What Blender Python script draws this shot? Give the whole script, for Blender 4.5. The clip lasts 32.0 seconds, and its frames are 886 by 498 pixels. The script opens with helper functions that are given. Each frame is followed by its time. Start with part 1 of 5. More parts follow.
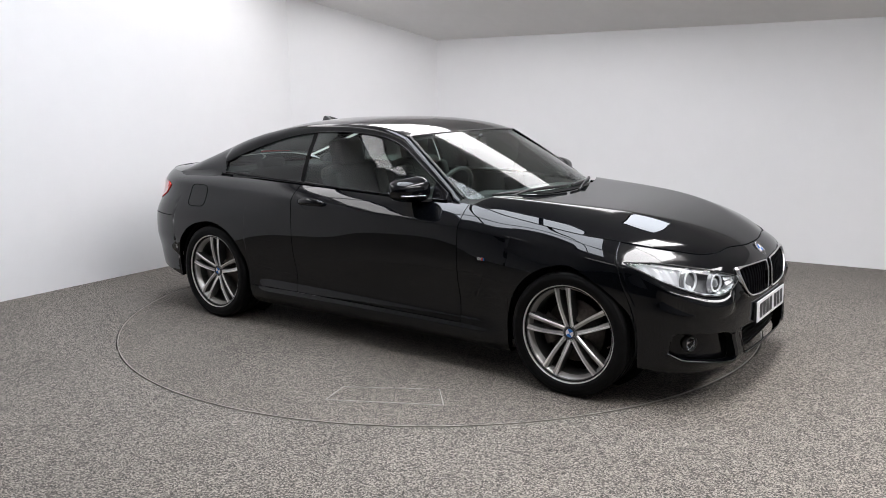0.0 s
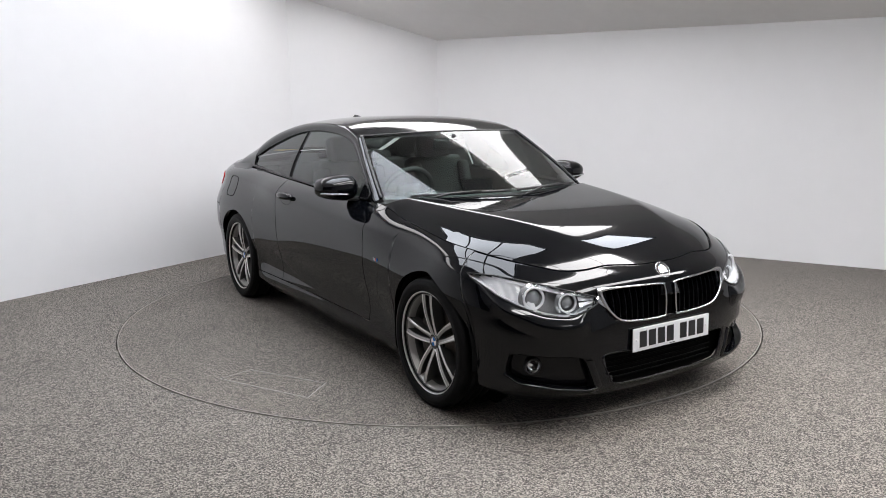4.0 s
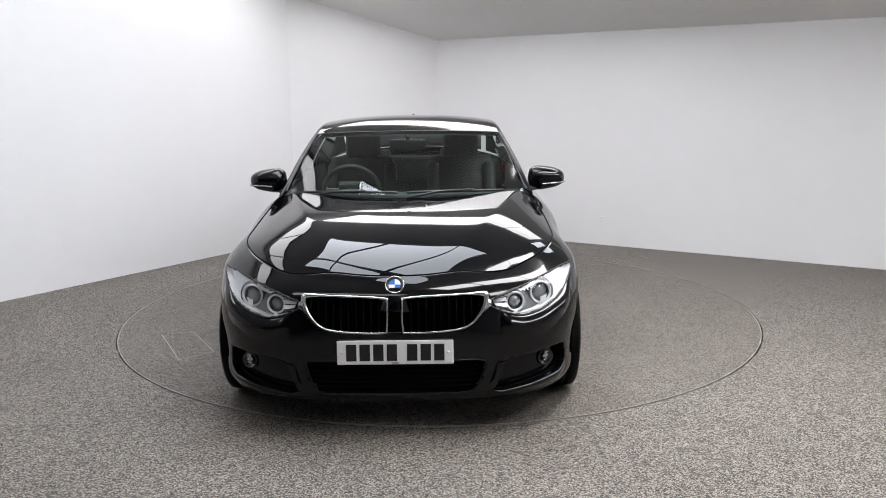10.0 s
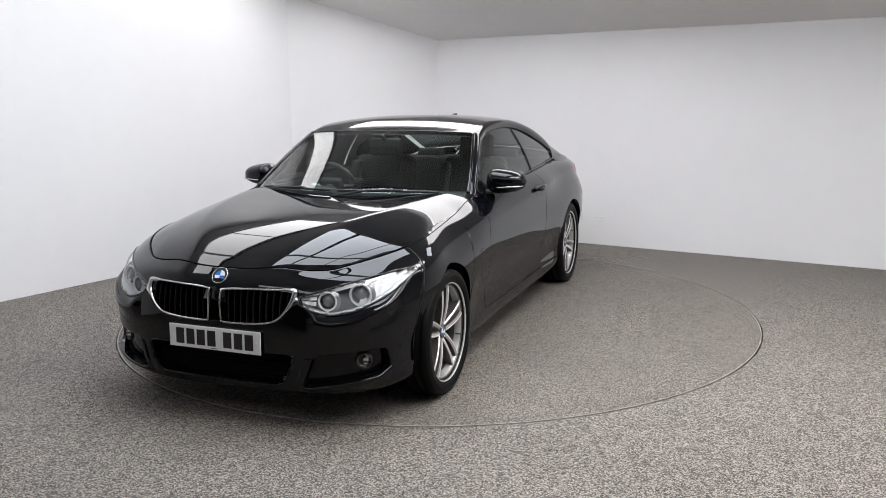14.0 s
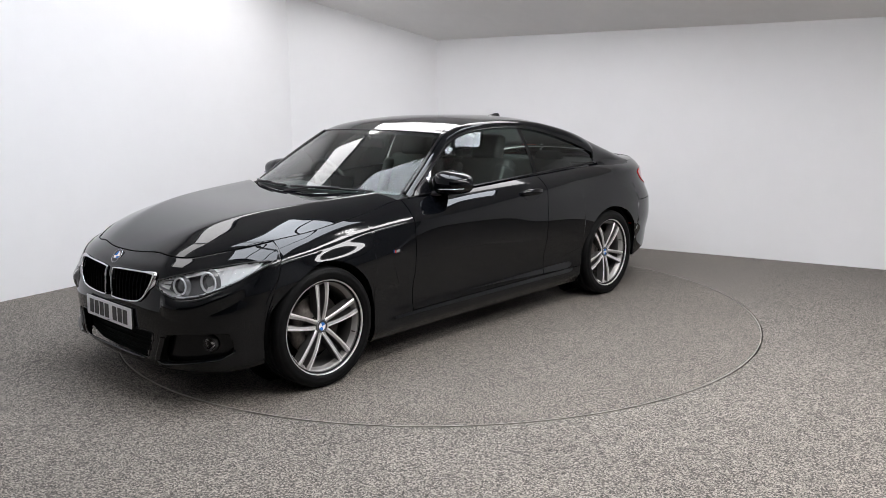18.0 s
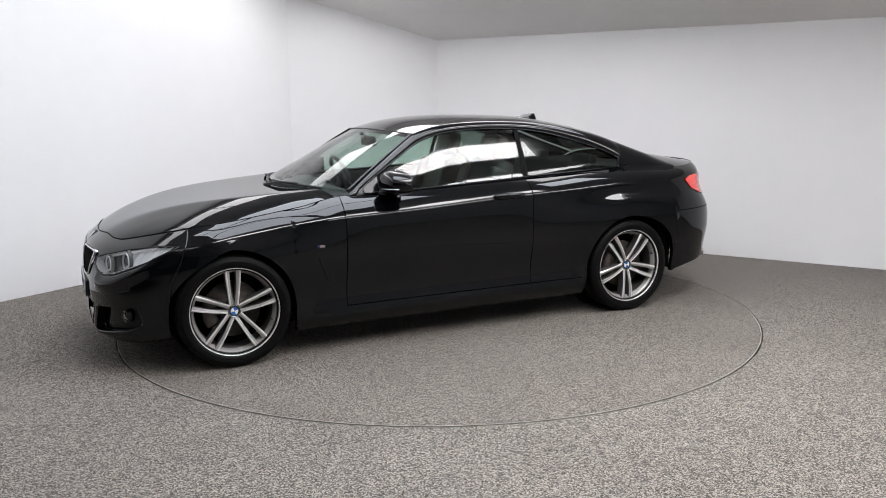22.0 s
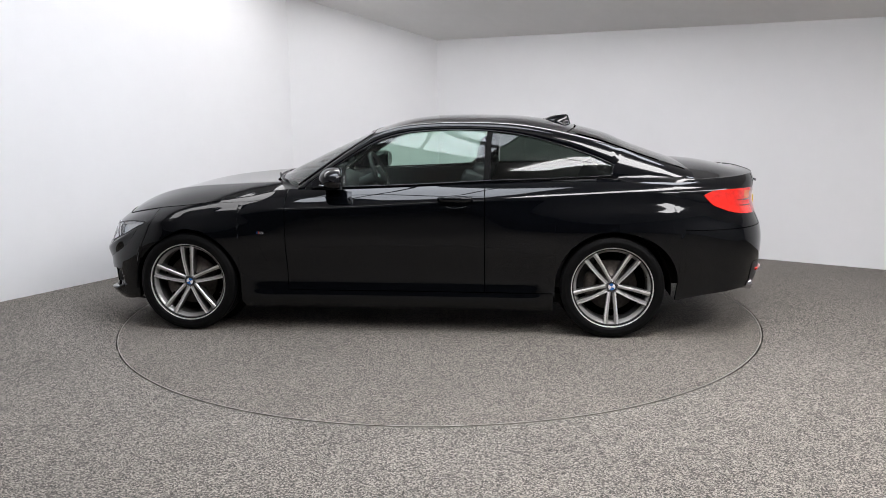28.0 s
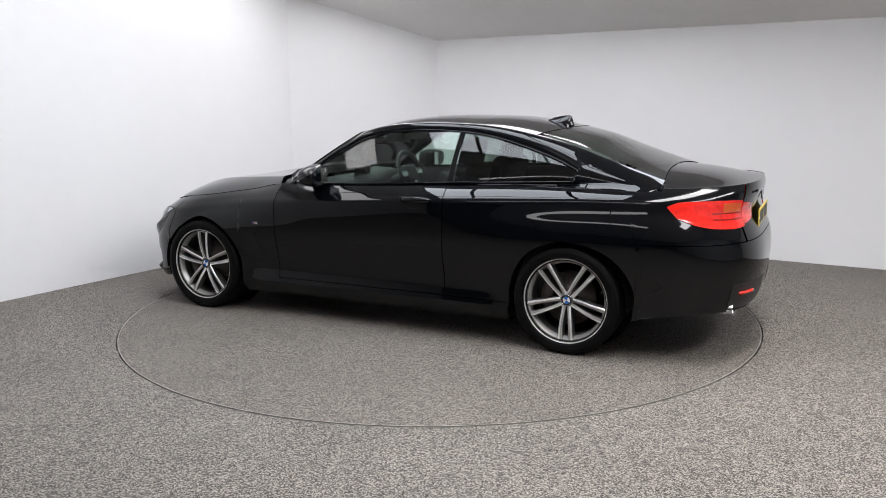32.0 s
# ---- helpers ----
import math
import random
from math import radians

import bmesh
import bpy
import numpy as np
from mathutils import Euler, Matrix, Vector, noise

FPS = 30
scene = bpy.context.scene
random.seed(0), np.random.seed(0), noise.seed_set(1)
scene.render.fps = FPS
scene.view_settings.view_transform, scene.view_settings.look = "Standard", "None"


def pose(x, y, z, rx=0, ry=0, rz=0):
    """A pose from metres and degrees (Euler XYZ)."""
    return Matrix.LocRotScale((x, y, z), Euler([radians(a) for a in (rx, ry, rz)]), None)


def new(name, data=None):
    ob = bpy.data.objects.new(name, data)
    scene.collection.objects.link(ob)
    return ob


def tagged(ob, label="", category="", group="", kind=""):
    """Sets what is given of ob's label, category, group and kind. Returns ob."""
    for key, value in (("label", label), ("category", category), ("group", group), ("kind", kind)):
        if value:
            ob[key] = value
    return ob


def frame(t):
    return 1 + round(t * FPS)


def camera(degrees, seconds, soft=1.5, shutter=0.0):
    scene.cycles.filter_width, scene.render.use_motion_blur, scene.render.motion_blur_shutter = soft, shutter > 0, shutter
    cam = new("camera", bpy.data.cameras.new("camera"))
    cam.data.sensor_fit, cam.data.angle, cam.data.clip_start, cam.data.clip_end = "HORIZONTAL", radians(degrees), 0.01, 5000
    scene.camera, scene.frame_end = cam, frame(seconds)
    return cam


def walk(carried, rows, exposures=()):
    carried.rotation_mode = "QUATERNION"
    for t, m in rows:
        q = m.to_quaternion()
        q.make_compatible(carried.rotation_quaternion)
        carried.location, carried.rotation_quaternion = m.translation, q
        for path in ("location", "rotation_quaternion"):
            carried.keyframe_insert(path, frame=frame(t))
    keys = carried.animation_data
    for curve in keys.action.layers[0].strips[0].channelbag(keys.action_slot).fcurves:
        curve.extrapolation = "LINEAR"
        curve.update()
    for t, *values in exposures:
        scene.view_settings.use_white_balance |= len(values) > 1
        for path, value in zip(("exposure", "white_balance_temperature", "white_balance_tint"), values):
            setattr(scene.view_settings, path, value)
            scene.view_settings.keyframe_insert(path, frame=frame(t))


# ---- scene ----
# ---------------------------------------------------------------- camera
EYE = (0.0, -5.902, 1.542)
CAM_POSE = pose(*EYE, 90 - 10.570, 0, -0.280) @ pose(0, 0, 0, 0, 0, -0.607)
cam = camera(56.824, 32.0, 0.9)
walk(cam, [(0.0, CAM_POSE), (32.0, CAM_POSE)], [(0.0, 0.0), (32.0, 0.0)])

# ---------------------------------------------------------------- world and lights
world = bpy.data.worlds.new("world")
scene.world = world
world.use_nodes = True
world.node_tree.nodes["Background"].inputs[0].default_value = (0.9, 0.95, 1.0, 1)
world.node_tree.nodes["Background"].inputs[1].default_value = 0.02


STRIP_L, PANEL_L = 10.0, 8.7      # brightness of the ceiling lights


# ---------------------------------------------------------------- materials
def material(name, color, rough=0.5, metal=0.0, coat=0.0, spec=0.5, noise_amt=0.0, noise_scale=20.0,
             bump=0.0, bump_scale=80.0, emit=None, strength=0.0, coord="Object"):
    """A principled material with colour variation at two scales and fine relief."""
    m = bpy.data.materials.new(name)
    m.use_nodes = True
    nt = m.node_tree
    b = nt.nodes["Principled BSDF"]
    b.inputs["Base Color"].default_value = (*color, 1)
    b.inputs["Roughness"].default_value = rough
    b.inputs["Metallic"].default_value = metal
    b.inputs["Specular IOR Level"].default_value = spec
    if coat:
        b.inputs["Coat Weight"].default_value = coat
        b.inputs["Coat Roughness"].default_value = 0.012
    tc = nt.nodes.new("ShaderNodeTexCoord")
    if noise_amt:
        last = None
        for k, (sc, amt) in enumerate(((noise_scale, noise_amt), (noise_scale * 7.3, noise_amt * 0.6))):
            n = nt.nodes.new("ShaderNodeTexNoise")
            n.inputs["Scale"].default_value = sc
            n.inputs["Detail"].default_value = 4
            nt.links.new(tc.outputs[coord], n.inputs["Vector"])
            r = nt.nodes.new("ShaderNodeMapRange")
            r.inputs["From Min"].default_value, r.inputs["From Max"].default_value = 0.3, 0.7
            r.inputs["To Min"].default_value, r.inputs["To Max"].default_value = 1 - amt, 1 + amt
            nt.links.new(n.outputs["Fac"], r.inputs["Value"])
            mx = nt.nodes.new("ShaderNodeMix")
            mx.data_type, mx.blend_type = "RGBA", "MULTIPLY"
            mx.inputs["Factor"].default_value = 1
            if last is None:
                mx.inputs["A"].default_value = (*color, 1)
            else:
                nt.links.new(last, mx.inputs["A"])
            nt.links.new(r.outputs["Result"], mx.inputs["B"])
            last = mx.outputs["Result"]
        nt.links.new(last, b.inputs["Base Color"])
    if bump:
        n = nt.nodes.new("ShaderNodeTexNoise")
        n.inputs["Scale"].default_value = bump_scale
        n.inputs["Detail"].default_value = 3
        nt.links.new(tc.outputs[coord], n.inputs["Vector"])
        bp = nt.nodes.new("ShaderNodeBump")
        bp.inputs["Strength"].default_value = bump
        bp.inputs["Distance"].default_value = 0.004
        nt.links.new(n.outputs["Fac"], bp.inputs["Height"])
        nt.links.new(bp.outputs["Normal"], b.inputs["Normal"])
    if emit:
        b.inputs["Emission Color"].default_value = (*emit, 1)
        b.inputs["Emission Strength"].default_value = strength
    return m


def glass(name, tint, gloss=1.5):
    """Thin tinted pane: clear through, mirror by Fresnel."""
    m = bpy.data.materials.new(name)
    m.use_nodes = True
    nt = m.node_tree
    nt.nodes.remove(nt.nodes["Principled BSDF"])
    out = nt.nodes["Material Output"]
    tr, gl = nt.nodes.new("ShaderNodeBsdfTransparent"), nt.nodes.new("ShaderNodeBsdfGlossy")
    fr, mx = nt.nodes.new("ShaderNodeFresnel"), nt.nodes.new("ShaderNodeMixShader")
    tr.inputs["Color"].default_value = (*tint, 1)
    gl.inputs["Roughness"].default_value = 0.0
    gl.inputs["Color"].default_value = (1, 1, 1, 1)
    fr.inputs["IOR"].default_value = gloss
    nt.links.new(fr.outputs[0], mx.inputs[0])
    nt.links.new(tr.outputs[0], mx.inputs[1])
    nt.links.new(gl.outputs[0], mx.inputs[2])
    nt.links.new(mx.outputs[0], out.inputs["Surface"])
    return m


def speckled(name, dark, mid, light, grain=200):
    """Fine stone-chip carpet: small light and dark grains over soft, wide wear."""
    m = bpy.data.materials.new(name)
    m.use_nodes = True
    nt = m.node_tree
    b = nt.nodes["Principled BSDF"]
    b.inputs["Roughness"].default_value = 0.75
    b.inputs["Specular IOR Level"].default_value = 0.35
    tc = nt.nodes.new("ShaderNodeTexCoord")
    vo = nt.nodes.new("ShaderNodeTexVoronoi")
    vo.inputs["Scale"].default_value = grain
    wide = nt.nodes.new("ShaderNodeTexNoise")
    wide.inputs["Scale"].default_value = 1.3
    wide.inputs["Detail"].default_value = 6
    fine = nt.nodes.new("ShaderNodeTexNoise")
    fine.inputs["Scale"].default_value = grain * 0.55
    fine.inputs["Detail"].default_value = 3
    for n in (vo, wide, fine):
        nt.links.new(tc.outputs["Object"], n.inputs["Vector"])
    ramp = nt.nodes.new("ShaderNodeValToRGB")
    e = ramp.color_ramp.elements
    e[0].position, e[0].color = 0.12, (*dark, 1)
    e[1].position, e[1].color = 0.88, (*light, 1)
    k = e.new(0.45)
    k.color = (*mid, 1)
    sep = nt.nodes.new("ShaderNodeSeparateColor")
    nt.links.new(vo.outputs["Color"], sep.inputs[0])
    add = nt.nodes.new("ShaderNodeMath")
    add.operation = "MULTIPLY_ADD"
    add.inputs[1].default_value, add.inputs[2].default_value = 0.88, -0.03
    nt.links.new(sep.outputs[0], add.inputs[0])
    add2 = nt.nodes.new("ShaderNodeMath")
    add2.operation = "MULTIPLY_ADD"
    add2.inputs[1].default_value = 0.18
    nt.links.new(fine.outputs["Fac"], add2.inputs[0])
    nt.links.new(add.outputs[0], add2.inputs[2])
    nt.links.new(add2.outputs[0], ramp.inputs["Fac"])
    r = nt.nodes.new("ShaderNodeMapRange")
    r.inputs["From Min"].default_value, r.inputs["From Max"].default_value = 0.3, 0.7
    r.inputs["To Min"].default_value, r.inputs["To Max"].default_value = 0.9, 1.07
    nt.links.new(wide.outputs["Fac"], r.inputs["Value"])
    mx = nt.nodes.new("ShaderNodeMix")
    mx.data_type, mx.blend_type = "RGBA", "MULTIPLY"
    mx.inputs["Factor"].default_value = 1
    nt.links.new(ramp.outputs["Color"], mx.inputs["A"])
    nt.links.new(r.outputs["Result"], mx.inputs["B"])
    nt.links.new(mx.outputs["Result"], b.inputs["Base Color"])
    bp = nt.nodes.new("ShaderNodeBump")
    bp.inputs["Strength"].default_value, bp.inputs["Distance"].default_value = 0.5, 0.003
    nt.links.new(add2.outputs[0], bp.inputs["Height"])
    nt.links.new(bp.outputs["Normal"], b.inputs["Normal"])
    return m


M_FLOOR = speckled("speckled_floor", (0.020, 0.0175, 0.0150), (0.089, 0.0798, 0.0702), (0.325, 0.297, 0.263), 190)
M_DECK = speckled("speckled_deck", (0.022, 0.0193, 0.0162), (0.086, 0.0766, 0.0667), (0.285, 0.258, 0.226), 195)
M_RIM = material("worn_deck_rim", (0.34, 0.32, 0.29), 0.5, 0.3, noise_amt=0.2, noise_scale=12)
M_WALL_D = material("dark_curtain_wall", (0.035, 0.035, 0.038), 0.8, noise_amt=0.1, noise_scale=3)
M_WALL_G = material("grey_wall", (0.27, 0.275, 0.29), 0.7, noise_amt=0.05, noise_scale=2)
M_WALL = material("white_wall", (0.77, 0.77, 0.78), 0.6, noise_amt=0.012, noise_scale=0.9, bump=0.05, bump_scale=140)
M_CEIL = material("grey_soffit", (0.84, 0.83, 0.82), 0.7, noise_amt=0.02, noise_scale=1.5, bump=0.05, bump_scale=90)
M_LINE = material("pale_inlay", (0.30, 0.285, 0.265), 0.6, noise_amt=0.2, noise_scale=30)
M_PLASTIC_W = material("white_plastic", (0.75, 0.75, 0.74), 0.35)
M_PAINT = material("black_paint", (0.0015, 0.0018, 0.0026), 0.5, 0.0, coat=1.0, spec=0.0)
M_PAINT.node_tree.nodes["Principled BSDF"].inputs["Coat Roughness"].default_value = 0.022
M_PAINT.node_tree.nodes["Principled BSDF"].inputs["Coat IOR"].default_value = 1.43
M_TRIM = material("gloss_black_trim", (0.004, 0.004, 0.005), 0.14, spec=0.25)
M_BLACK = material("black_plastic", (0.012, 0.012, 0.013), 0.45, bump=0.1, bump_scale=600)
M_DARK = material("matt_black", (0.004, 0.004, 0.004), 0.85, spec=0.1)
M_RUBBER = material("tyre_rubber", (0.0028, 0.0028, 0.003), 0.55, spec=0.12, noise_amt=0.25, noise_scale=30, bump=0.15, bump_scale=260)
M_CHROME = material("chrome", (0.66, 0.66, 0.68), 0.13, 1.0)
M_ALLOY = material("machined_alloy", (0.80, 0.79, 0.78), 0.28, 0.45, noise_amt=0.05, noise_scale=120)
M_ALLOY_M = material("silver_grey_alloy", (0.40, 0.39, 0.38), 0.30, 0.45, noise_amt=0.05, noise_scale=60)
M_ALLOY_D = material("grey_alloy_paint", (0.115, 0.112, 0.108), 0.36, 0.6)
M_STEEL = material("brake_steel", (0.10, 0.088, 0.08), 0.45, 0.8, noise_amt=0.25, noise_scale=60)
M_CABIN = material("charcoal_trim", (0.040, 0.041, 0.043), 0.65, noise_amt=0.12, noise_scale=120, bump=0.2, bump_scale=400)
M_LEATHER = material("black_leather", (0.022, 0.022, 0.024), 0.5, noise_amt=0.15, noise_scale=50, bump=0.25, bump_scale=260)
M_SILVER = material("silver_plastic", (0.50, 0.51, 0.53), 0.22, 0.8)
M_LAMPBOX = material("lamp_reflector", (0.86, 0.87, 0.89), 0.20, 0.25)
M_RED = material("red_lens", (0.70, 0.016, 0.010), 0.07, coat=1.0, noise_amt=0.15, noise_scale=40)
M_RED_D = material("dark_red_lens", (0.22, 0.008, 0.006), 0.12, coat=1.0)
M_AMBER = material("amber_lens", (0.60, 0.10, 0.02), 0.10, coat=1.0)
M_PLATE = material("plate_white", (0.80, 0.81, 0.83), 0.38, noise_amt=0.03, noise_scale=25)
M_PLATE_Y = material("plate_yellow", (0.72, 0.52, 0.05), 0.38, noise_amt=0.03, noise_scale=25)
M_INK = material("plate_ink", (0.01, 0.01, 0.012), 0.4)
M_BLUE = material("badge_blue", (0.03, 0.16, 0.50), 0.15, coat=1.0)
M_WHITE = material("badge_white", (0.75, 0.76, 0.78), 0.2, coat=1.0)
M_RING = material("frosted_light_ring", (0.66, 0.67, 0.69), 0.3)
M_GLASS = glass("tinted_glass", (0.64, 0.77, 0.71), 1.38)
M_GLASS_S = glass("tinted_side_glass", (0.66, 0.80, 0.73), 1.50)
M_GLASS_D = glass("dark_glass", (0.20, 0.24, 0.22), 1.42)
M_GLASS_C = glass("clear_lamp_cover", (0.95, 0.96, 0.97), 1.28)
M_LAMP_D = material("smoked_lamp_bowl", (0.24, 0.243, 0.25), 0.25, 0.5)
M_LENS = material("projector_lens", (0.17, 0.175, 0.18), 0.06, coat=1.0, spec=1.0)


# ---------------------------------------------------------------- mesh helpers
def pchip(xs, ys):
    """Monotone cubic through the knots; returns a function of an array."""
    x, y = np.asarray(xs, float), np.asarray(ys, float)
    h, d = np.diff(x), np.diff(y) / np.diff(x)
    m = np.zeros_like(x)
    m[0], m[-1] = d[0], d[-1]
    for i in range(1, len(x) - 1):
        if d[i - 1] * d[i] > 0:
            w1, w2 = 2 * h[i] + h[i - 1], h[i] + 2 * h[i - 1]
            m[i] = (w1 + w2) / (w1 / d[i - 1] + w2 / d[i])

    def f(q):
        q = np.clip(np.asarray(q, float), x[0], x[-1])
        i = np.clip(np.searchsorted(x, q) - 1, 0, len(x) - 2)
        t = (q - x[i]) / h[i]
        return ((1 + 2 * t) * (1 - t) ** 2 * y[i] + t * (1 - t) ** 2 * h[i] * m[i]
                + t * t * (3 - 2 * t) * y[i + 1] + t * t * (t - 1) * h[i] * m[i + 1])
    return f


def spline(xs, ys):
    """Smooth (C2) cubic through the knots, natural ends."""
    x, y = np.asarray(xs, float), np.asarray(ys, float)
    n = len(x)
    h = np.diff(x)
    A, r = np.eye(n), np.zeros(n)
    for i in range(1, n - 1):
        A[i, i - 1:i + 2] = h[i - 1], 2 * (h[i - 1] + h[i]), h[i]
        r[i] = 6 * ((y[i + 1] - y[i]) / h[i] - (y[i] - y[i - 1]) / h[i - 1])
    k = np.linalg.solve(A, r)

    def f(q):
        q = np.clip(np.asarray(q, float), x[0], x[-1])
        i = np.clip(np.searchsorted(x, q) - 1, 0, n - 2)
        a, b = x[i + 1] - q, q - x[i]
        return (k[i] * a ** 3 + k[i + 1] * b ** 3) / (6 * h[i]) + (y[i] / h[i] - k[i] * h[i] / 6) * a + (y[i + 1] / h[i] - k[i + 1] * h[i] / 6) * b
    return f


def empty(name, **tags):
    return tagged(new(name), **tags)


def part(name, mesh, mat, parent=None, label="", smooth=True):
    """One mesh object under a thing or a part. mesh: a bmesh or a Mesh."""
    if isinstance(mesh, bmesh.types.BMesh):
        bm, mesh = mesh, bpy.data.meshes.new(name)
        bm.to_mesh(mesh)
        bm.free()
    mesh.materials.append(mat)
    if smooth:
        mesh.polygons.foreach_set("use_smooth", [True] * len(mesh.polygons))
    ob = new(name, mesh)
    ob.parent = parent
    return tagged(ob, label=label)


def sheet(P, center=None, close_u=False, keep=None):
    """A mesh from a grid of points P[n, m, 3], faces turned away from center."""
    P = np.asarray(P, float)
    n, m = P.shape[:2]
    faces = []
    for i in range(n if close_u else n - 1):
        for j in range(m - 1):
            a, b = i * m + j, ((i + 1) % n) * m + j
            f = (a, b, b + 1, a + 1)
            if keep is None or keep(P[i, j], P[(i + 1) % n, j + 1]):
                faces.append(f)
    V = P.reshape(-1, 3)
    if center is not None and faces:
        F = V[np.array(faces)]
        nn = np.cross(F[:, 2] - F[:, 0], F[:, 3] - F[:, 1])
        if ((F.mean(1) - np.asarray(center)) * nn).sum() < 0:
            faces = [f[::-1] for f in faces]
    me = bpy.data.meshes.new("sheet")
    me.from_pydata(V.tolist(), [], faces)
    return me


def thick(ob, t):
    """Give a sheet real thickness inwards, with crisp edges."""
    bm = bmesh.new()
    bm.from_mesh(ob.data)
    bmesh.ops.delete(bm, geom=[v for v in bm.verts if not v.link_faces], context="VERTS")
    bmesh.ops.solidify(bm, geom=bm.faces[:], thickness=t)
    for e in bm.edges:
        if len(e.link_faces) == 2 and e.calc_face_angle(0) > 0.8:
            e.smooth = False
    bm.to_mesh(ob.data)
    bm.free()
    return ob


def bevelled(ob, w=0.004, seg=2):
    b = ob.modifiers.new("rounding", "BEVEL")
    b.width, b.segments, b.limit_method = w, seg, "ANGLE"
    b.harden_normals = False
    return ob


def box(sx, sy, sz, m=None, taper=1.0):
    bm = bmesh.new()
    bmesh.ops.create_cube(bm, size=1)
    for v in bm.verts:
        k = taper if v.co.z > 0 else 1
        v.co = Vector((v.co.x * sx * k, v.co.y * sy * k, v.co.z * sz))
    if m is not None:
        bmesh.ops.transform(bm, matrix=m, verts=bm.verts)
    return bm


def lathe(profile, steps=48, axis="Y", m=None):
    """A turned form: profile of (radius, along) round an axis."""
    pr = np.array(profile, float)
    a = np.linspace(0, 2 * np.pi, steps, endpoint=False)
    P = np.zeros((steps, len(pr), 3))
    c, s = np.cos(a)[:, None] * pr[None, :, 0], np.sin(a)[:, None] * pr[None, :, 0]
    al = np.broadcast_to(pr[None, :, 1], c.shape)
    P[..., 0], P[..., 1], P[..., 2] = (c, al, s) if axis == "Y" else ((al, c, s) if axis == "X" else (c, s, al))
    me = sheet(P, close_u=True)
    bm = bmesh.new()
    bm.from_mesh(me)
    bmesh.ops.remove_doubles(bm, verts=bm.verts, dist=1e-5)
    bmesh.ops.recalc_face_normals(bm, faces=bm.faces)
    if m is not None:
        bmesh.ops.transform(bm, matrix=m, verts=bm.verts)
    return bm


def tube(points, r, seg=8, closed=False, flat=1.0, up=(0, 0, 1)):
    """A bar of round (or flattened) section along points."""
    P = [Vector(p) for p in points]
    n = len(P)
    G = np.zeros((n, seg + 1, 3))
    for i, p in enumerate(P):
        a, b = (P[i - 1], P[(i + 1) % n]) if closed else (P[max(i - 1, 0)], P[min(i + 1, n - 1)])
        t = (b - a).normalized()
        s = t.cross(Vector(up))
        s = s.normalized() if s.length > 1e-4 else t.orthogonal().normalized()
        u = s.cross(t)
        rr = r[i] if isinstance(r, (list, tuple, np.ndarray)) else r
        for k in range(seg + 1):
            an = 2 * math.pi * k / seg
            G[i, k] = p + s * (math.cos(an) * rr) + u * (math.sin(an) * rr * flat)
    me = sheet(G, close_u=closed)
    bm = bmesh.new()
    bm.from_mesh(me)
    bmesh.ops.remove_doubles(bm, verts=bm.verts, dist=1e-6)
    if not closed:
        bmesh.ops.holes_fill(bm, edges=[e for e in bm.edges if e.is_boundary], sides=0)
    bmesh.ops.recalc_face_normals(bm, faces=bm.faces)
    return bm


def loop_curve(ctrl, n=64):
    """A closed smooth curve through control points (2D)."""
    c = np.array(ctrl, float)
    k = len(c)
    out = []
    for i in range(n):
        u = i * k / n
        j, t = int(u), u - int(u)
        p0, p1, p2, p3 = c[(j - 1) % k], c[j % k], c[(j + 1) % k], c[(j + 2) % k]
        out.append(0.5 * (2 * p1 + (p2 - p0) * t + (2 * p0 - 5 * p1 + 4 * p2 - p3) * t * t + (3 * p1 - p0 - 3 * p2 + p3) * t ** 3))
    return np.array(out)


def inside(poly, y, z):
    c, n = False, len(poly)
    for i in range(n):
        (y1, z1), (y2, z2) = poly[i], poly[i - 1]
        if (z1 > z) != (z2 > z) and y < (y2 - y1) * (z - z1) / (z2 - z1) + y1:
            c = not c
    return c


# ---------------------------------------------------------------- the room
TABLE_R = 2.239
SOFFIT_Z = 2.16
A_LEFT, A_CORNER, B_CORNER, B_RIGHT = (-7.98, -6.48), (-1.583, 3.076), (0.005, 3.555), (7.65, -1.20)
C_BACK, D_BACK = (1.25, -10.76), (-5.15, -11.0)


FLAT_D = 4.62         # the slope ends here and the ceiling runs on level
EAST_N, EAST_U, PITCH = Vector((-0.528, -0.849, 0)), Vector((0.849, -0.528, 0)), 0.37


def roof_z(x, y):
    """Height of the pitched ceiling, which rises away from the east wall."""
    return SOFFIT_Z + PITCH * min(EAST_N.dot(Vector((x - B_CORNER[0], y - B_CORNER[1], 0))), FLAT_D)


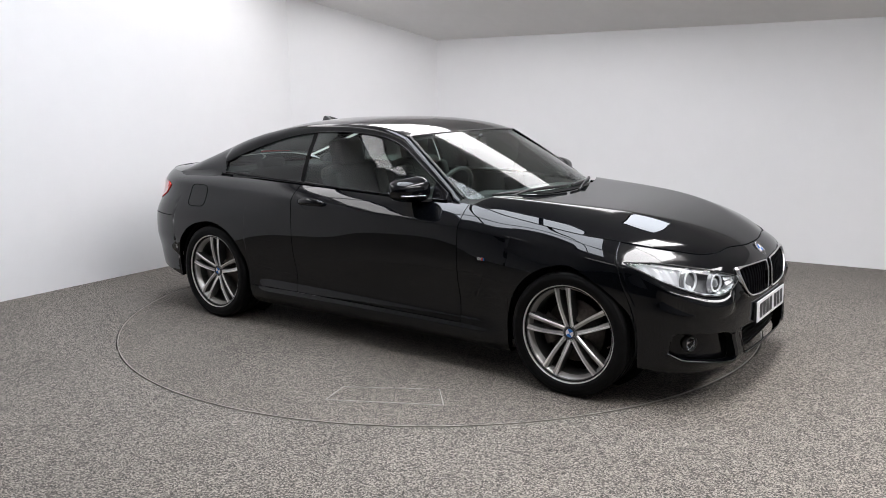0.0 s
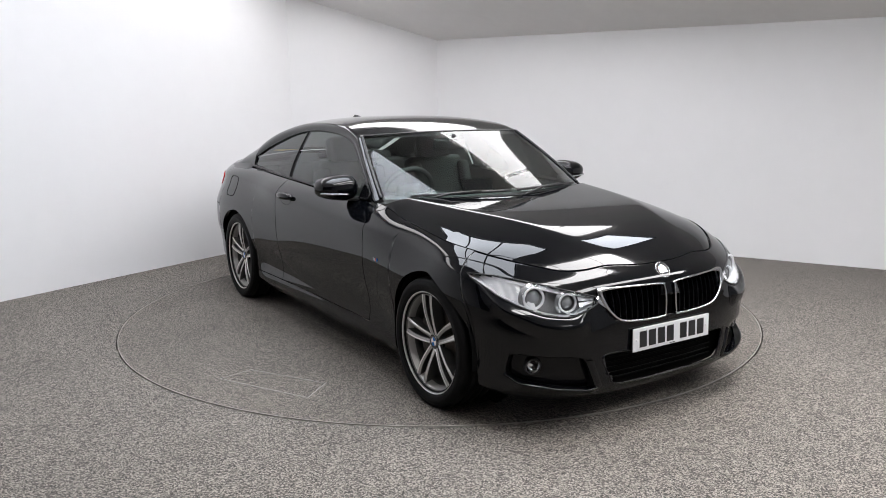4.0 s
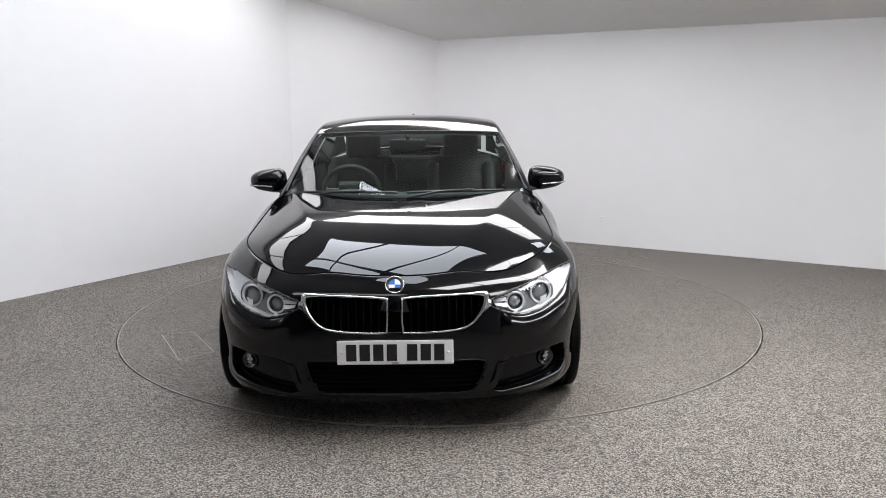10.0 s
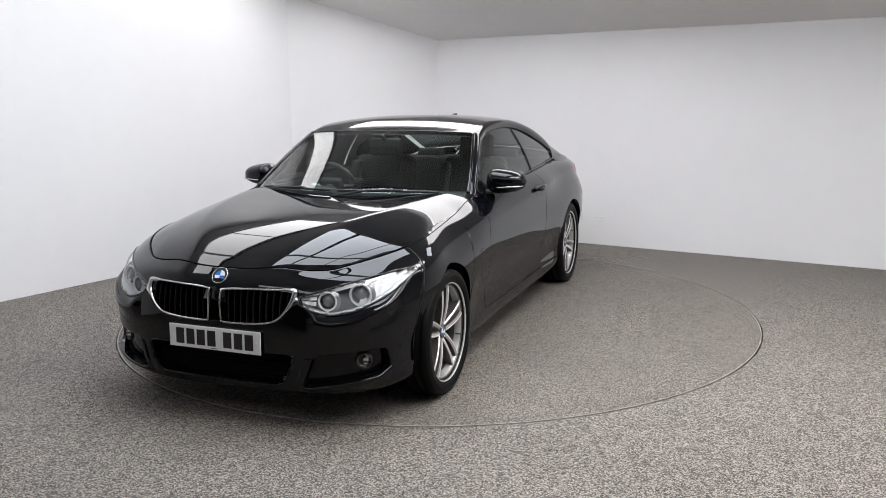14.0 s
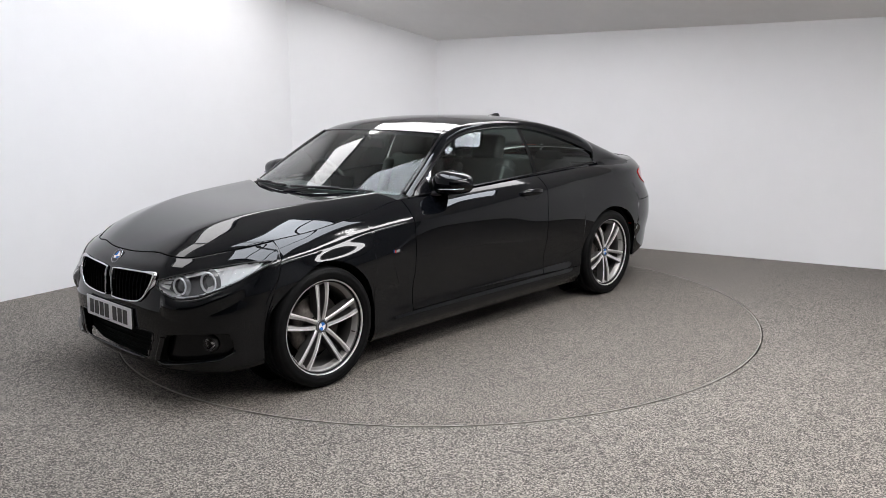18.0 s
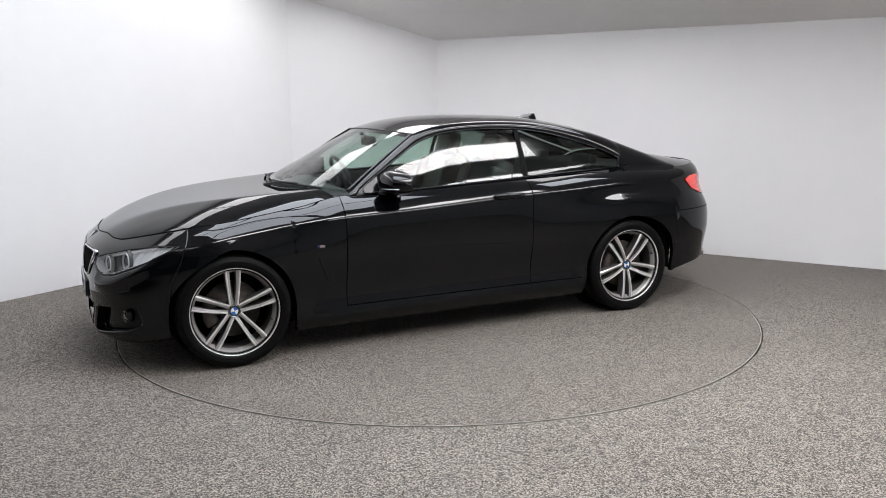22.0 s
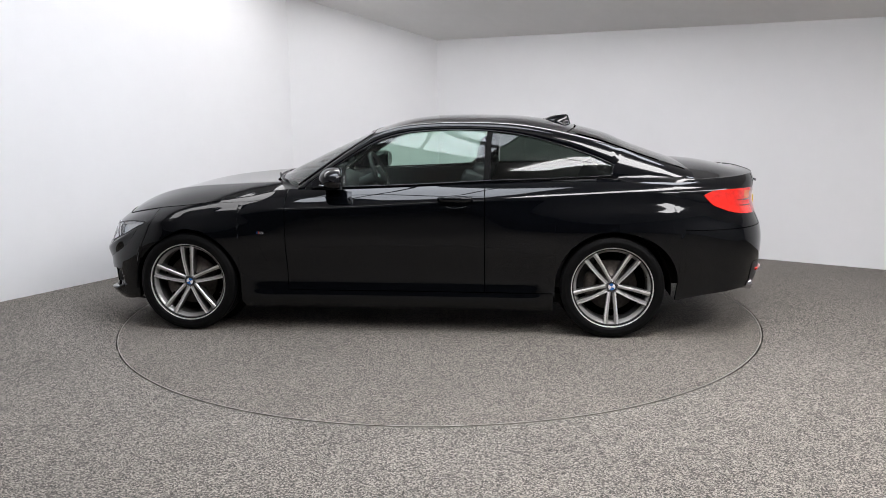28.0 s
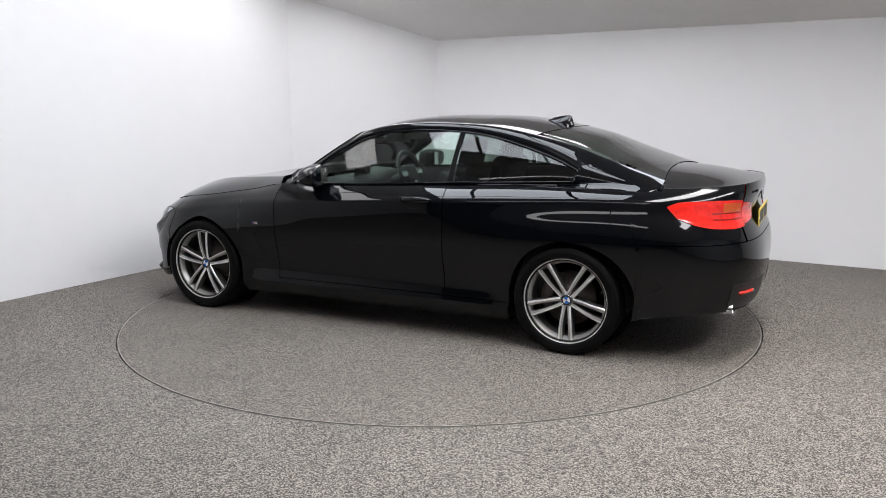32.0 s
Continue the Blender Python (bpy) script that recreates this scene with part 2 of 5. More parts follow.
def wall(name, p, q, label, t=0.15, mat=M_WALL):
    a, b = Vector((*p, 0)), Vector((*q, 0))
    d = b - a
    n = Vector((-d.y, d.x, 0)).normalized()
    ks = sorted({0.0, 1.0, *(k for k in [(FLAT_D - EAST_N.dot(a - Vector((*B_CORNER, 0)))) / EAST_N.dot(d) if abs(EAST_N.dot(d)) > 0.5 else -1] if 0 < k < 1)})
    bm = bmesh.new()
    ribs = []
    for k in ks:
        p0 = a + d * k
        h = roof_z(p0.x, p0.y)
        ribs.append([bm.verts.new(v) for v in (p0, p0 + Vector((0, 0, h)), p0 + n * t + Vector((0, 0, h)), p0 + n * t)])
    for r0, r1 in zip(ribs, ribs[1:]):
        for i in range(4):
            bm.faces.new((r0[i], r1[i], r1[(i + 1) % 4], r0[(i + 1) % 4]))
    bm.faces.new(ribs[0]), bm.faces.new(ribs[-1])
    bmesh.ops.recalc_face_normals(bm, faces=bm.faces)
    return tagged(part(name, bm, mat, smooth=False), kind="structure", label=label, category="wall")


wall("wall_west", A_LEFT, A_CORNER, "plain white painted studio wall")
wall("wall_corner", A_CORNER, B_CORNER, "white angled wall closing the studio corner")
wall("wall_east", B_CORNER, B_RIGHT, "white painted studio wall under the low eave")
wall("wall_south", B_RIGHT, C_BACK, "plain grey wall beside the camera", 0.15, M_WALL_G)
wall("wall_back", C_BACK, D_BACK, "plain dark wall behind the camera", 0.15, M_WALL_D)
wall("wall_side", D_BACK, A_LEFT, "plain dark wall behind the camera", 0.15, M_WALL_D)

# floor with a round hole for the turntable
bm = bmesh.new()
N = 128
inner = [bm.verts.new(((TABLE_R + 0.004) * math.cos(2 * math.pi * i / N), (TABLE_R + 0.004) * math.sin(2 * math.pi * i / N), 0)) for i in range(N)]
outer = [bm.verts.new((16 * math.cos(2 * math.pi * i / N), 16 * math.sin(2 * math.pi * i / N) - 2, 0)) for i in range(N)]
low = [bm.verts.new(v.co - Vector((0, 0, 0.08))) for v in inner]
for i in range(N):
    j = (i + 1) % N
    bm.faces.new((inner[i], outer[i], outer[j], inner[j]))
    bm.faces.new((inner[j], low[j], low[i], inner[i]))
bm.faces.new(low)
tagged(part("floor", bm, M_FLOOR, smooth=False), kind="structure", label="grey-brown speckled stone-chip studio floor", category="floor")

# turntable
turntable = empty("turntable", label="round speckled turntable flush with the studio floor", category="turntable")
bm = lathe([(0.0, 0.0), (TABLE_R - 0.012, 0.0), (TABLE_R - 0.010, -0.003), (TABLE_R - 0.010, -0.06), (0.0, -0.06)], 128, "Z")
part("deck", bm, M_DECK, turntable, smooth=False)
bm = lathe([(TABLE_R - 0.0105, -0.004), (TABLE_R - 0.0105, 0.0025), (TABLE_R - 0.0055, 0.0025), (TABLE_R - 0.0055, -0.004), (TABLE_R - 0.0105, -0.004)], 128, "Z")
part("edge_ring", bm, M_RIM, turntable, "thin worn steel ring", smooth=False)
# access hatch: four thin inlay strips
HATCH = [(0.575, -1.660), (1.030, -1.398), (1.180, -1.568), (0.630, -1.855)]
for i in range(4):
    p, q = Vector((*HATCH[i], 0)), Vector((*HATCH[(i + 1) % 4], 0))
    d = q - p
    m = Matrix.Translation((p + q) / 2 + Vector((0, 0, 0.001))) @ Matrix.Rotation(math.atan2(d.y, d.x), 4, "Z")
    part("hatch_strip", box(d.length, 0.0045, 0.003, m), M_LINE, turntable, smooth=False)

# ceiling: a slope that rises from the east wall, then level
def ceiling_sheet(name, d0, d1, label):
    bm = bmesh.new()
    vs = []
    for dz in (0, 0.12):
        for u, d in ((-9.6, d0), (10.2, d0), (10.2, d1), (-9.6, d1)):
            p = Vector((*B_CORNER, 0)) + EAST_U * u + EAST_N * d
            vs.append(bm.verts.new((p.x, p.y, SOFFIT_Z + PITCH * min(d, FLAT_D) + dz)))
    for f in ((0, 1, 2, 3), (4, 5, 6, 7), (0, 1, 5, 4), (1, 2, 6, 5), (2, 3, 7, 6), (3, 0, 4, 7)):
        bm.faces.new([vs[i] for i in f])
    bmesh.ops.recalc_face_normals(bm, faces=bm.faces)
    tagged(part(name, bm, M_CEIL, smooth=False), kind="structure", label=label, category="ceiling")


ceiling_sheet("ceiling", -0.5, FLAT_D, "pitched pale grey studio ceiling")
ceiling_sheet("ceiling_level", FLAT_D, 14.6, "level pale grey studio ceiling")


# ceiling lights, set in the slope: u runs along the east wall, d is the distance from it
def panel_material(name, color, strength):
    m = material(name, (0.9, 0.9, 0.9), 0.5, emit=color, strength=strength)
    return m


M_STRIP = panel_material("strip_light", (1.0, 0.985, 1.0), STRIP_L * 0.65)
M_STRIP_W = panel_material("soft_strip_light", (1.0, 0.985, 1.0), STRIP_L * 0.50)
M_FILL_S = panel_material("added_side_light", (1.0, 0.985, 1.0), STRIP_L * 1.8)
M_STRIP_E = panel_material("bright_strip_light", (1.0, 0.985, 1.0), STRIP_L * 2.15)
M_PANEL = panel_material("daylight_panel", (0.86, 0.91, 1.0), PANEL_L)
SLOPE = Matrix((EAST_U, (EAST_N + Vector((0, 0, PITCH))).normalized(), EAST_U.cross((EAST_N + Vector((0, 0, PITCH))).normalized()))).transposed().to_4x4()
FLAT = Matrix((EAST_U, EAST_N, EAST_U.cross(EAST_N))).transposed().to_4x4()


def light_panel(u0, u1, d0, d1, mat, label, group, drop=0.0):
    u, d = (u0 + u1) / 2, (d0 + d1) / 2
    level = d > FLAT_D
    turn = FLAT if level else SLOPE
    p = Vector((*B_CORNER, 0)) + EAST_U * u + EAST_N * d
    p.z = roof_z(p.x, p.y)
    thing = empty("ceiling_light", label=label, category="ceiling light", group=group)
    thing.matrix_world = Matrix.Translation(p) @ turn
    k = 1 if level else math.sqrt(1 + PITCH ** 2)
    lx, ly = u1 - u0, (d1 - d0) * k
    up = 1 if turn.col[2].z > 0 else -1
    if drop:
        # opal trough without a frame; glowing flanks added to brighten the wall and ceiling
        bevelled(part("diffuser", box(lx, ly, drop, pose(0, 0, -up * (drop / 2 + 0.002))), mat, thing, smooth=False), 0.008)
        return thing
    part("diffuser", box(lx, ly, 0.02, pose(0, 0, -0.022 * up)), mat, thing, smooth=False)
    for sx, sy, cx, cy in ((lx + 0.05, 0.025, 0, ly / 2 + 0.0125), (lx + 0.05, 0.025, 0, -ly / 2 - 0.0125), (0.025, ly, lx / 2 + 0.0125, 0), (0.025, ly, -lx / 2 - 0.0125, 0)):
        part("frame", box(sx, sy, 0.05, pose(cx, cy, -0.022 * up)), M_SILVER, thing, smooth=False)
    return thing


for u0, u1 in ((-0.30, 0.92), (0.96, 2.39), (2.44, 2.95)):
    light_panel(u0, u1, 1.12, 1.74, M_STRIP, "long white opal strip light along the low eave", "strip lights", 0.05)
light_panel(3.20, 3.76, 1.50, 2.00, M_PANEL, "small bluish white light panel in the ceiling", "light panels")
for d0, d1 in ((1.80, 3.15), (3.19, 4.55), (4.68, 6.1)):
    light_panel(-0.86, -0.36, d0, d1, M_STRIP_W, "white strip light set in the ceiling", "strip lights")
    # extra row, added out of view to brighten the right of the east wall
    light_panel(6.30, 6.85, d0, d1, M_FILL_S, "white opal strip light under the ceiling, out of view", "strip lights", 0.05)
    light_panel(4.02, 4.64, max(d0, 2.35), d1, M_STRIP_E, "white opal strip light under the ceiling, out of view", "strip lights", 0.05)
for u0, u1 in ((1.0, 2.85), (2.89, 4.74)):
    light_panel(u0, u1, 7.95, 8.45, M_STRIP_W, "white strip light set in the ceiling", "strip lights")
for u0, u1 in ((0.76, 1.40), (1.45, 2.28), (2.33, 3.13)):
    light_panel(u0, u1, 3.14, 4.56, M_PANEL, "large bluish white light panel in the ceiling", "light panels")
    light_panel(u0, u1, 4.68, 5.25, M_PANEL, "bluish white light panel in the ceiling", "light panels")

# wall socket low on the east wall
p = Vector((*B_CORNER, 0)) + EAST_U * 1.98
socket = empty("wall_socket", label="small white wall socket", category="socket")
socket.matrix_world = Matrix.Translation((p.x, p.y, 0.27)) @ Matrix.Rotation(math.atan2(EAST_U.y, EAST_U.x), 4, "Z")
bevelled(part("face_plate", box(0.086, 0.006, 0.056, pose(0, -0.003, 0)), M_PLASTIC_W, socket, smooth=False), 0.003)
for sx in (-0.018, 0.018):
    part("outlet", box(0.016, 0.003, 0.016, pose(sx, -0.0075, -0.003)), M_CEIL, socket, smooth=False)

# ---------------------------------------------------------------- the car's surface
WB = 1.405            # half the wheelbase
ARCH = 0.364          # radius of the wheel openings
XSF, XSR = 1.40, -1.50
PF, PR = 2.6, 2.9
nose_p = pchip((0.10, 0.45, 0.56, 0.68, 0.80), (3.2, 3.2, 2.9, 2.5, 2.45))      # fullness of the corners in plan, by height
tail_p = pchip((0.10, 0.55, 0.70, 0.85, 1.05), (3.4, 3.4, 3.4, 3.2, 3.1))
swage = spline((-2.4, -1.94, -1.42, -0.71, -0.35, 0.3, 0.72, 1.0, 1.5, 1.75, 2.1), (0.93, 0.945, 0.938, 0.905, 0.888, 0.85, 0.835, 0.815, 0.752, 0.722, 0.66))
width = spline((-2.4, -1.9, -1.4, -0.6, 0.0, 0.6, 1.1, 1.4, 1.8, 2.2), (0.895, 0.912, 0.925, 0.908, 0.903, 0.905, 0.918, 0.923, 0.918, 0.91))
belt_z = spline((-2.45, -2.2, -1.9, -1.5, -1.0, -0.55, 0.0, 0.35, 0.62), (1.024, 1.013, 1.006, 1.015, 1.003, 0.99, 0.968, 0.955, 0.948))
top_y = spline((-2.42, -1.9, -1.5, -1.0, -0.55, 0.0, 0.35, 0.62, 0.9, 1.3, 1.7, 2.05), (0.72, 0.736, 0.733, 0.763, 0.785, 0.795, 0.79, 0.776, 0.785, 0.795, 0.79, 0.785))
nose_x = spline((0.14, 0.20, 0.30, 0.42, 0.55, 0.62, 0.67, 0.709, 0.746, 0.79, 0.84, 0.90, 1.0), (2.09, 2.145, 2.158, 2.16, 2.156, 2.149, 2.132, 2.103, 2.058, 2.02, 1.99, 1.97, 1.96))
tail_x = spline((0.2, 0.3, 0.42, 0.58, 0.70, 0.78, 0.88, 0.98, 1.03), (-2.34, -2.41, -2.44, -2.45, -2.43, -2.397, -2.378, -2.398, -2.388))

centre_z = spline((0.60, 0.93, 1.23, 1.63, 1.87, 2.0, 2.07), (0.986, 0.970, 0.950, 0.906, 0.842, 0.785, 0.744))
crease_y = spline((0.6, 1.04, 1.3, 1.6, 1.85, 2.1), (0.70, 0.605, 0.54, 0.435, 0.335, 0.25))      # the two creases run together towards the grille


def hood_z(x, y):
    """Height of the bonnet: a nearly flat middle, a crease, and a flank that rolls down to the wing."""
    x, a = np.asarray(x, float), np.abs(np.asarray(y, float))
    lead = XSF + 0.658 * np.clip(1 - (np.minimum(a, 0.82) / 0.83) ** 2.45, 0.02, 1) ** (1 / 2.45)
    u = np.clip((x - 1.15) / (lead - 1.15), 0, 1.05)
    soft = 0.006 + 0.05 * u ** 4
    fold = 0.25 * soft * np.logaddexp(0, (a - crease_y(x)) / soft)
    roll = 1.05 * (0.06 * np.logaddexp(0, (a - 0.60) / 0.06)) ** 2
    return centre_z(x + (2.058 - lead) * u ** 6) + 0.02 * a * a - (fold + roll) * (1 - 0.6 * u ** 4)


def top_edge(x):
    """Height of the body's top edge at station x: the belt, or the rim of the bonnet."""
    if x < 0.62:
        return float(belt_z(x))
    z = 0.746
    q = min(max((x - XSF) / (2.16 - XSF), 0), 1.0) ** (PF / 2)
    for k in range(12):
        p = 2 / float(nose_p(z))
        reach = float(nose_x(max(z, 0.746))) - XSF
        px, py = (x, float(top_y(x))) if x <= XSF else (XSF + reach * q ** p, float(top_y(x)) * math.sqrt(max(1 - q * q, 0)) ** p)
        z += 0.6 * (float(hood_z(px, py)) - z) if q < 0.97 else 0.6 * (0.746 - z)
    w = min((x - 0.62) / 0.36, 1)
    w = w * w * (3 - 2 * w)
    return float(belt_z(0.62)) * (1 - w) + z * w


EDGE_X = np.concatenate([np.linspace(-2.45, 0.6, 40), np.linspace(0.64, 2.16, 60)])
top_z = spline(EDGE_X, [top_edge(float(x)) for x in EDGE_X])


def section(x):
    """Half-width of the body over height at station x, as knots."""
    w, zs, zt, yt = float(width(x)), float(swage(x)), float(top_z(x)), float(top_y(x))
    zs = min(zs, zt - 0.06)
    q = 1.0 * math.exp(-((x + 1.72) / 0.88) ** 4) + 0.70 * math.exp(-((x - 1.25) / 0.36) ** 2)      # haunches over the wheels
    sill = min(max((1.02 - abs(x)) / 0.10, 0), 1)                                                     # flare and ledge along the sill
    up = [0.55 + (zs - 0.55) * k for k in (0.35, 0.62, 0.80, 0.92, 0.985)]
    za = zs + 0.014
    return ((0.10, 0.17, 0.225, 0.248, 0.272, 0.30, 0.35, 0.41, 0.55, *up, za, za + (zt - za) * 0.60, zt),
            (w - 0.14, w - 0.07, w - 0.036 + 0.007 * sill, w - 0.034 + 0.005 * sill, w - 0.033 - 0.001 * sill, w - 0.034 - 0.003 * sill, w - 0.033 - 0.010 * sill, w - 0.029 - 0.010 * sill,
             w - 0.010 + 0.006 * q, w - 0.001 - 0.001 * q, w - 0.001 - 0.022 * q, w - 0.002 - 0.050 * q,
             w - 0.004 - 0.064 * q, w - 0.006 - 0.068 * q, w - 0.020 - 0.070 * q, yt + (w - 0.02 - 0.068 * q - yt) * 0.52, yt))


def soften(T, n, axis):
    """Gaussian blur of a table along one axis, straight past the ends."""
    k = np.exp(-0.5 * (np.arange(-3 * n, 3 * n + 1) / n) ** 2)
    k /= k.sum()
    pad = [(0, 0), (0, 0)]
    pad[axis] = (3 * n, 3 * n)
    P = np.pad(T, pad, mode="reflect", reflect_type="odd")
    return np.apply_along_axis(lambda r: np.convolve(r, k, "valid"), axis, P)


TX, TZ = np.arange(-2.50, 2.251, 0.0125), np.arange(0.10, 1.08, 0.0025)
rows = []
for x in TX:
    kz, ky = section(float(x))
    r = pchip(kz, ky)(TZ)
    slope = (ky[-1] - ky[-2]) / (kz[-1] - kz[-2])
    rows.append(np.where(TZ > kz[-1], ky[-1] + slope * (TZ - kz[-1]), r))
TABLE = soften(soften(np.array(rows), 4, 1), 3, 0)


def column(x):
    """Half-width of the body as a function of height at station x."""
    f = (min(max(x, TX[0]), TX[-1] - 1e-6) - TX[0]) / 0.0125
    i = min(int(f), len(TX) - 2)
    row = TABLE[i] * (1 - f + i) + TABLE[i + 1] * (f - i)
    return lambda z: np.interp(z, TZ, row)


def skin(x_ref, zs):
    """Points of the left body side at station x_ref for heights zs."""
    zs = np.asarray(zs, float)
    f = column(x_ref)
    if x_ref > XSF:
        s = min((x_ref - XSF) / (2.16 - XSF), 1.0) ** (PF / 2)
        k = 2 / nose_p(zs)
        x = XSF + (nose_x(zs) - XSF) * s ** k
        e = math.sqrt(max(1 - s * s, 0)) ** k
    elif x_ref < XSR:
        s = min((XSR - x_ref) / (XSR + 2.45), 1.0) ** (PR / 2)
        k = 2 / tail_p(zs)
        x = XSR + (tail_x(zs) - XSR) * s ** k
        e = math.sqrt(max(1 - s * s, 0)) ** k
    else:
        x, e = np.full_like(zs, x_ref), 1.0
    return np.stack([x, f(zs) * e, zs], -1)


def end_point(y, z, out, start, reach, power, tip):
    """The nose or tail surface at (y, z), moved outwards."""
    p, a, x = float(power(z)), abs(y), start + 0.8 * reach
    for k in range(4):
        r = max(1 - (min(a / float(column(x)(z)), 1)) ** p, 0) ** (1 / p)
        x = start + reach * r ** (p / (PF if reach > 0 else PR))
    X = start + (float(tip(z)) - start) * r
    n = Vector((math.copysign(max(r, 0.02) ** (p - 1) / abs(reach), reach), (a / 0.9) ** (p - 1) / 0.9, 0)).normalized()
    return Vector((X + n.x * out, (a + n.y * out) * (1 if y >= 0 else -1), z))


def front_point(y, z, out=0.0):
    return end_point(y, z, out, XSF, 2.16 - XSF, nose_p, nose_x)


def rear_point(y, z, out=0.0):
    return end_point(y, z, out, XSR, -2.45 - XSR, tail_p, tail_x)


def side_point(x, z, side=1, out=0.0):
    p = skin(x, [z])[0]
    return Vector((p[0], (p[1] + out) * side, p[2]))


def arch_low(x, base):
    """Lower edge of the side: the sill or the rim of a wheel opening."""
    z = base
    if x > XSF:
        x = skin(x, [0.42])[0][0]
    for c in (WB, -WB):
        if abs(x - c) < ARCH:
            z = max(z, 0.33 + math.sqrt(ARCH ** 2 - (x - c) ** 2))
    return z


CAR_C = (0, 0, 0.6)
car = empty("car", label="glossy black two-door coupe parked on the turntable", category="car")


def arch_stations(c):
    xs = [c + ARCH * math.cos(math.radians(a)) for a in np.linspace(0, 180, 31)]
    reach = skin(2.16, [0.42])[0][0] - XSF
    return [x if x <= XSF else XSF + (2.16 - XSF) * ((x - XSF) / reach) ** (float(nose_p(0.42)) / PF) for x in xs]


def side_sheet(stations, lo, hi, rows, side, flange=0.0):
    cols = []
    for x in stations:
        z = np.linspace(lo(x), hi(x), rows)
        P = skin(x, z)
        if flange:
            P = np.concatenate([[P[0] * np.array([1, 1, 1]) + np.array([0, -min(flange, P[0][1]), 0.004])], P])
        cols.append(P)
    P = np.array(cols)
    P[..., 1] *= side
    return P


def mirrored(P):
    """Join a left half (front centre first) with its mirror image into one grid."""
    Q = P.copy()
    Q[..., 1] *= -1
    return np.concatenate([Q[::-1], P[1:]])


def front_stations(x_end):
    phi = np.linspace(90, 0, 60)
    xs = [XSF + (2.16 - XSF) * math.sin(math.radians(a)) ** (2 / PF) for a in phi]
    return [x for x in xs if x > x_end] + [x_end]


def rear_stations(x_end):
    phi = np.linspace(90, 0, 56)
    xs = [XSR - (XSR + 2.45) * math.sin(math.radians(a)) ** (2 / PR) for a in phi]
    return [x for x in xs if x < x_end] + [x_end]


# shapes cut into the nose, as (y, z) outlines on the left half
KIDNEY = loop_curve([(0.034, 0.640), (0.052, 0.660), (0.22, 0.668), (0.385, 0.668), (0.408, 0.652), (0.392, 0.600), (0.335, 0.536), (0.250, 0.513), (0.060, 0.506), (0.036, 0.528)], 72)
LAMP_Y = (0.430, 0.50, 0.58, 0.66, 0.74, 0.80, 0.852)
lamp_lo = pchip(LAMP_Y, (0.612, 0.580, 0.562, 0.572, 0.606, 0.648, 0.715))
lamp_hi = pchip(LAMP_Y, (0.640, 0.660, 0.682, 0.704, 0.722, 0.731, 0.732))
INTAKE = [(-0.405, 0.372), (0.405, 0.372), (0.385, 0.29), (0.335, 0.222), (-0.335, 0.222), (-0.385, 0.29)]
FOG = [(0.500, 0.358), (0.66, 0.382), (0.775, 0.388), (0.792, 0.352), (0.794, 0.290), (0.762, 0.260), (0.62, 0.234), (0.480, 0.214), (0.452, 0.240)]

FOG_LOOP = loop_curve(FOG, 72)


def nose_keep(p, q):
    y, z = abs((p[1] + q[1]) / 2), (p[2] + q[2]) / 2
    if min(p[0], q[0]) < 1.80 and z < 0.5:
        return True
    if 0.44 < y < 0.85 and lamp_lo(y) + 0.004 < z < lamp_hi(y) - 0.004:
        return False
    return not (inside(KIDNEY, y, z) or inside(INTAKE, y, z) or inside(FOG_LOOP, y, z))


def snapped(P, outlines, reach=0.0042):
    """Move grid points that lie close to an outline onto it, for clean edges."""
    for poly in outlines:
        A = np.array(poly, float)
        B = np.roll(A, -1, 0)
        for i in range(P.shape[0]):
            for j in range(1, P.shape[1]):
                q = P[i, j, 1:]
                if not (A[:, 0].min() - 0.02 < q[0] < A[:, 0].max() + 0.02 and A[:, 1].min() - 0.02 < q[1] < A[:, 1].max() + 0.02):
                    continue
                k = np.clip(((q - A) * (B - A)).sum(1) / ((B - A) ** 2).sum(1), 0, 1)[:, None]
                W = A + (B - A) * k
                dist = np.hypot(*(W - q).T)
                n = int(dist.argmin())
                dy = max(abs(P[min(i + 1, P.shape[0] - 1), j, 1] - P[max(i - 1, 0), j, 1]) / 2, 0.006)
                if abs(W[n, 0] - q[0]) < 0.62 * dy and abs(W[n, 1] - q[1]) < reach:
                    P[i, j] = front_point(float(W[n, 0]), float(W[n, 1]))
    return P


GAP, SEAM = 0.0028, 1.695
nose_lo = pchip((1.7, 1.85, 2.0, 2.16), (0.215, 0.185, 0.175, 0.170))
P = side_sheet(front_stations(1.80)[:-1] + list(np.linspace(1.80, SEAM, 15)), lambda x: arch_low(x, float(nose_lo(x))), lambda x: float(top_z(x)), 96, 1, 0.05)
P = snapped(P, (FOG_LOOP, INTAKE))
bumper = part("front_bumper", sheet(mirrored(P), CAR_C, keep=nose_keep), M_PAINT, car)
shell = bumper.modifiers.new("shell", "SOLIDIFY")
shell.thickness, shell.offset, shell.use_even_offset = 0.003, -1.0, False

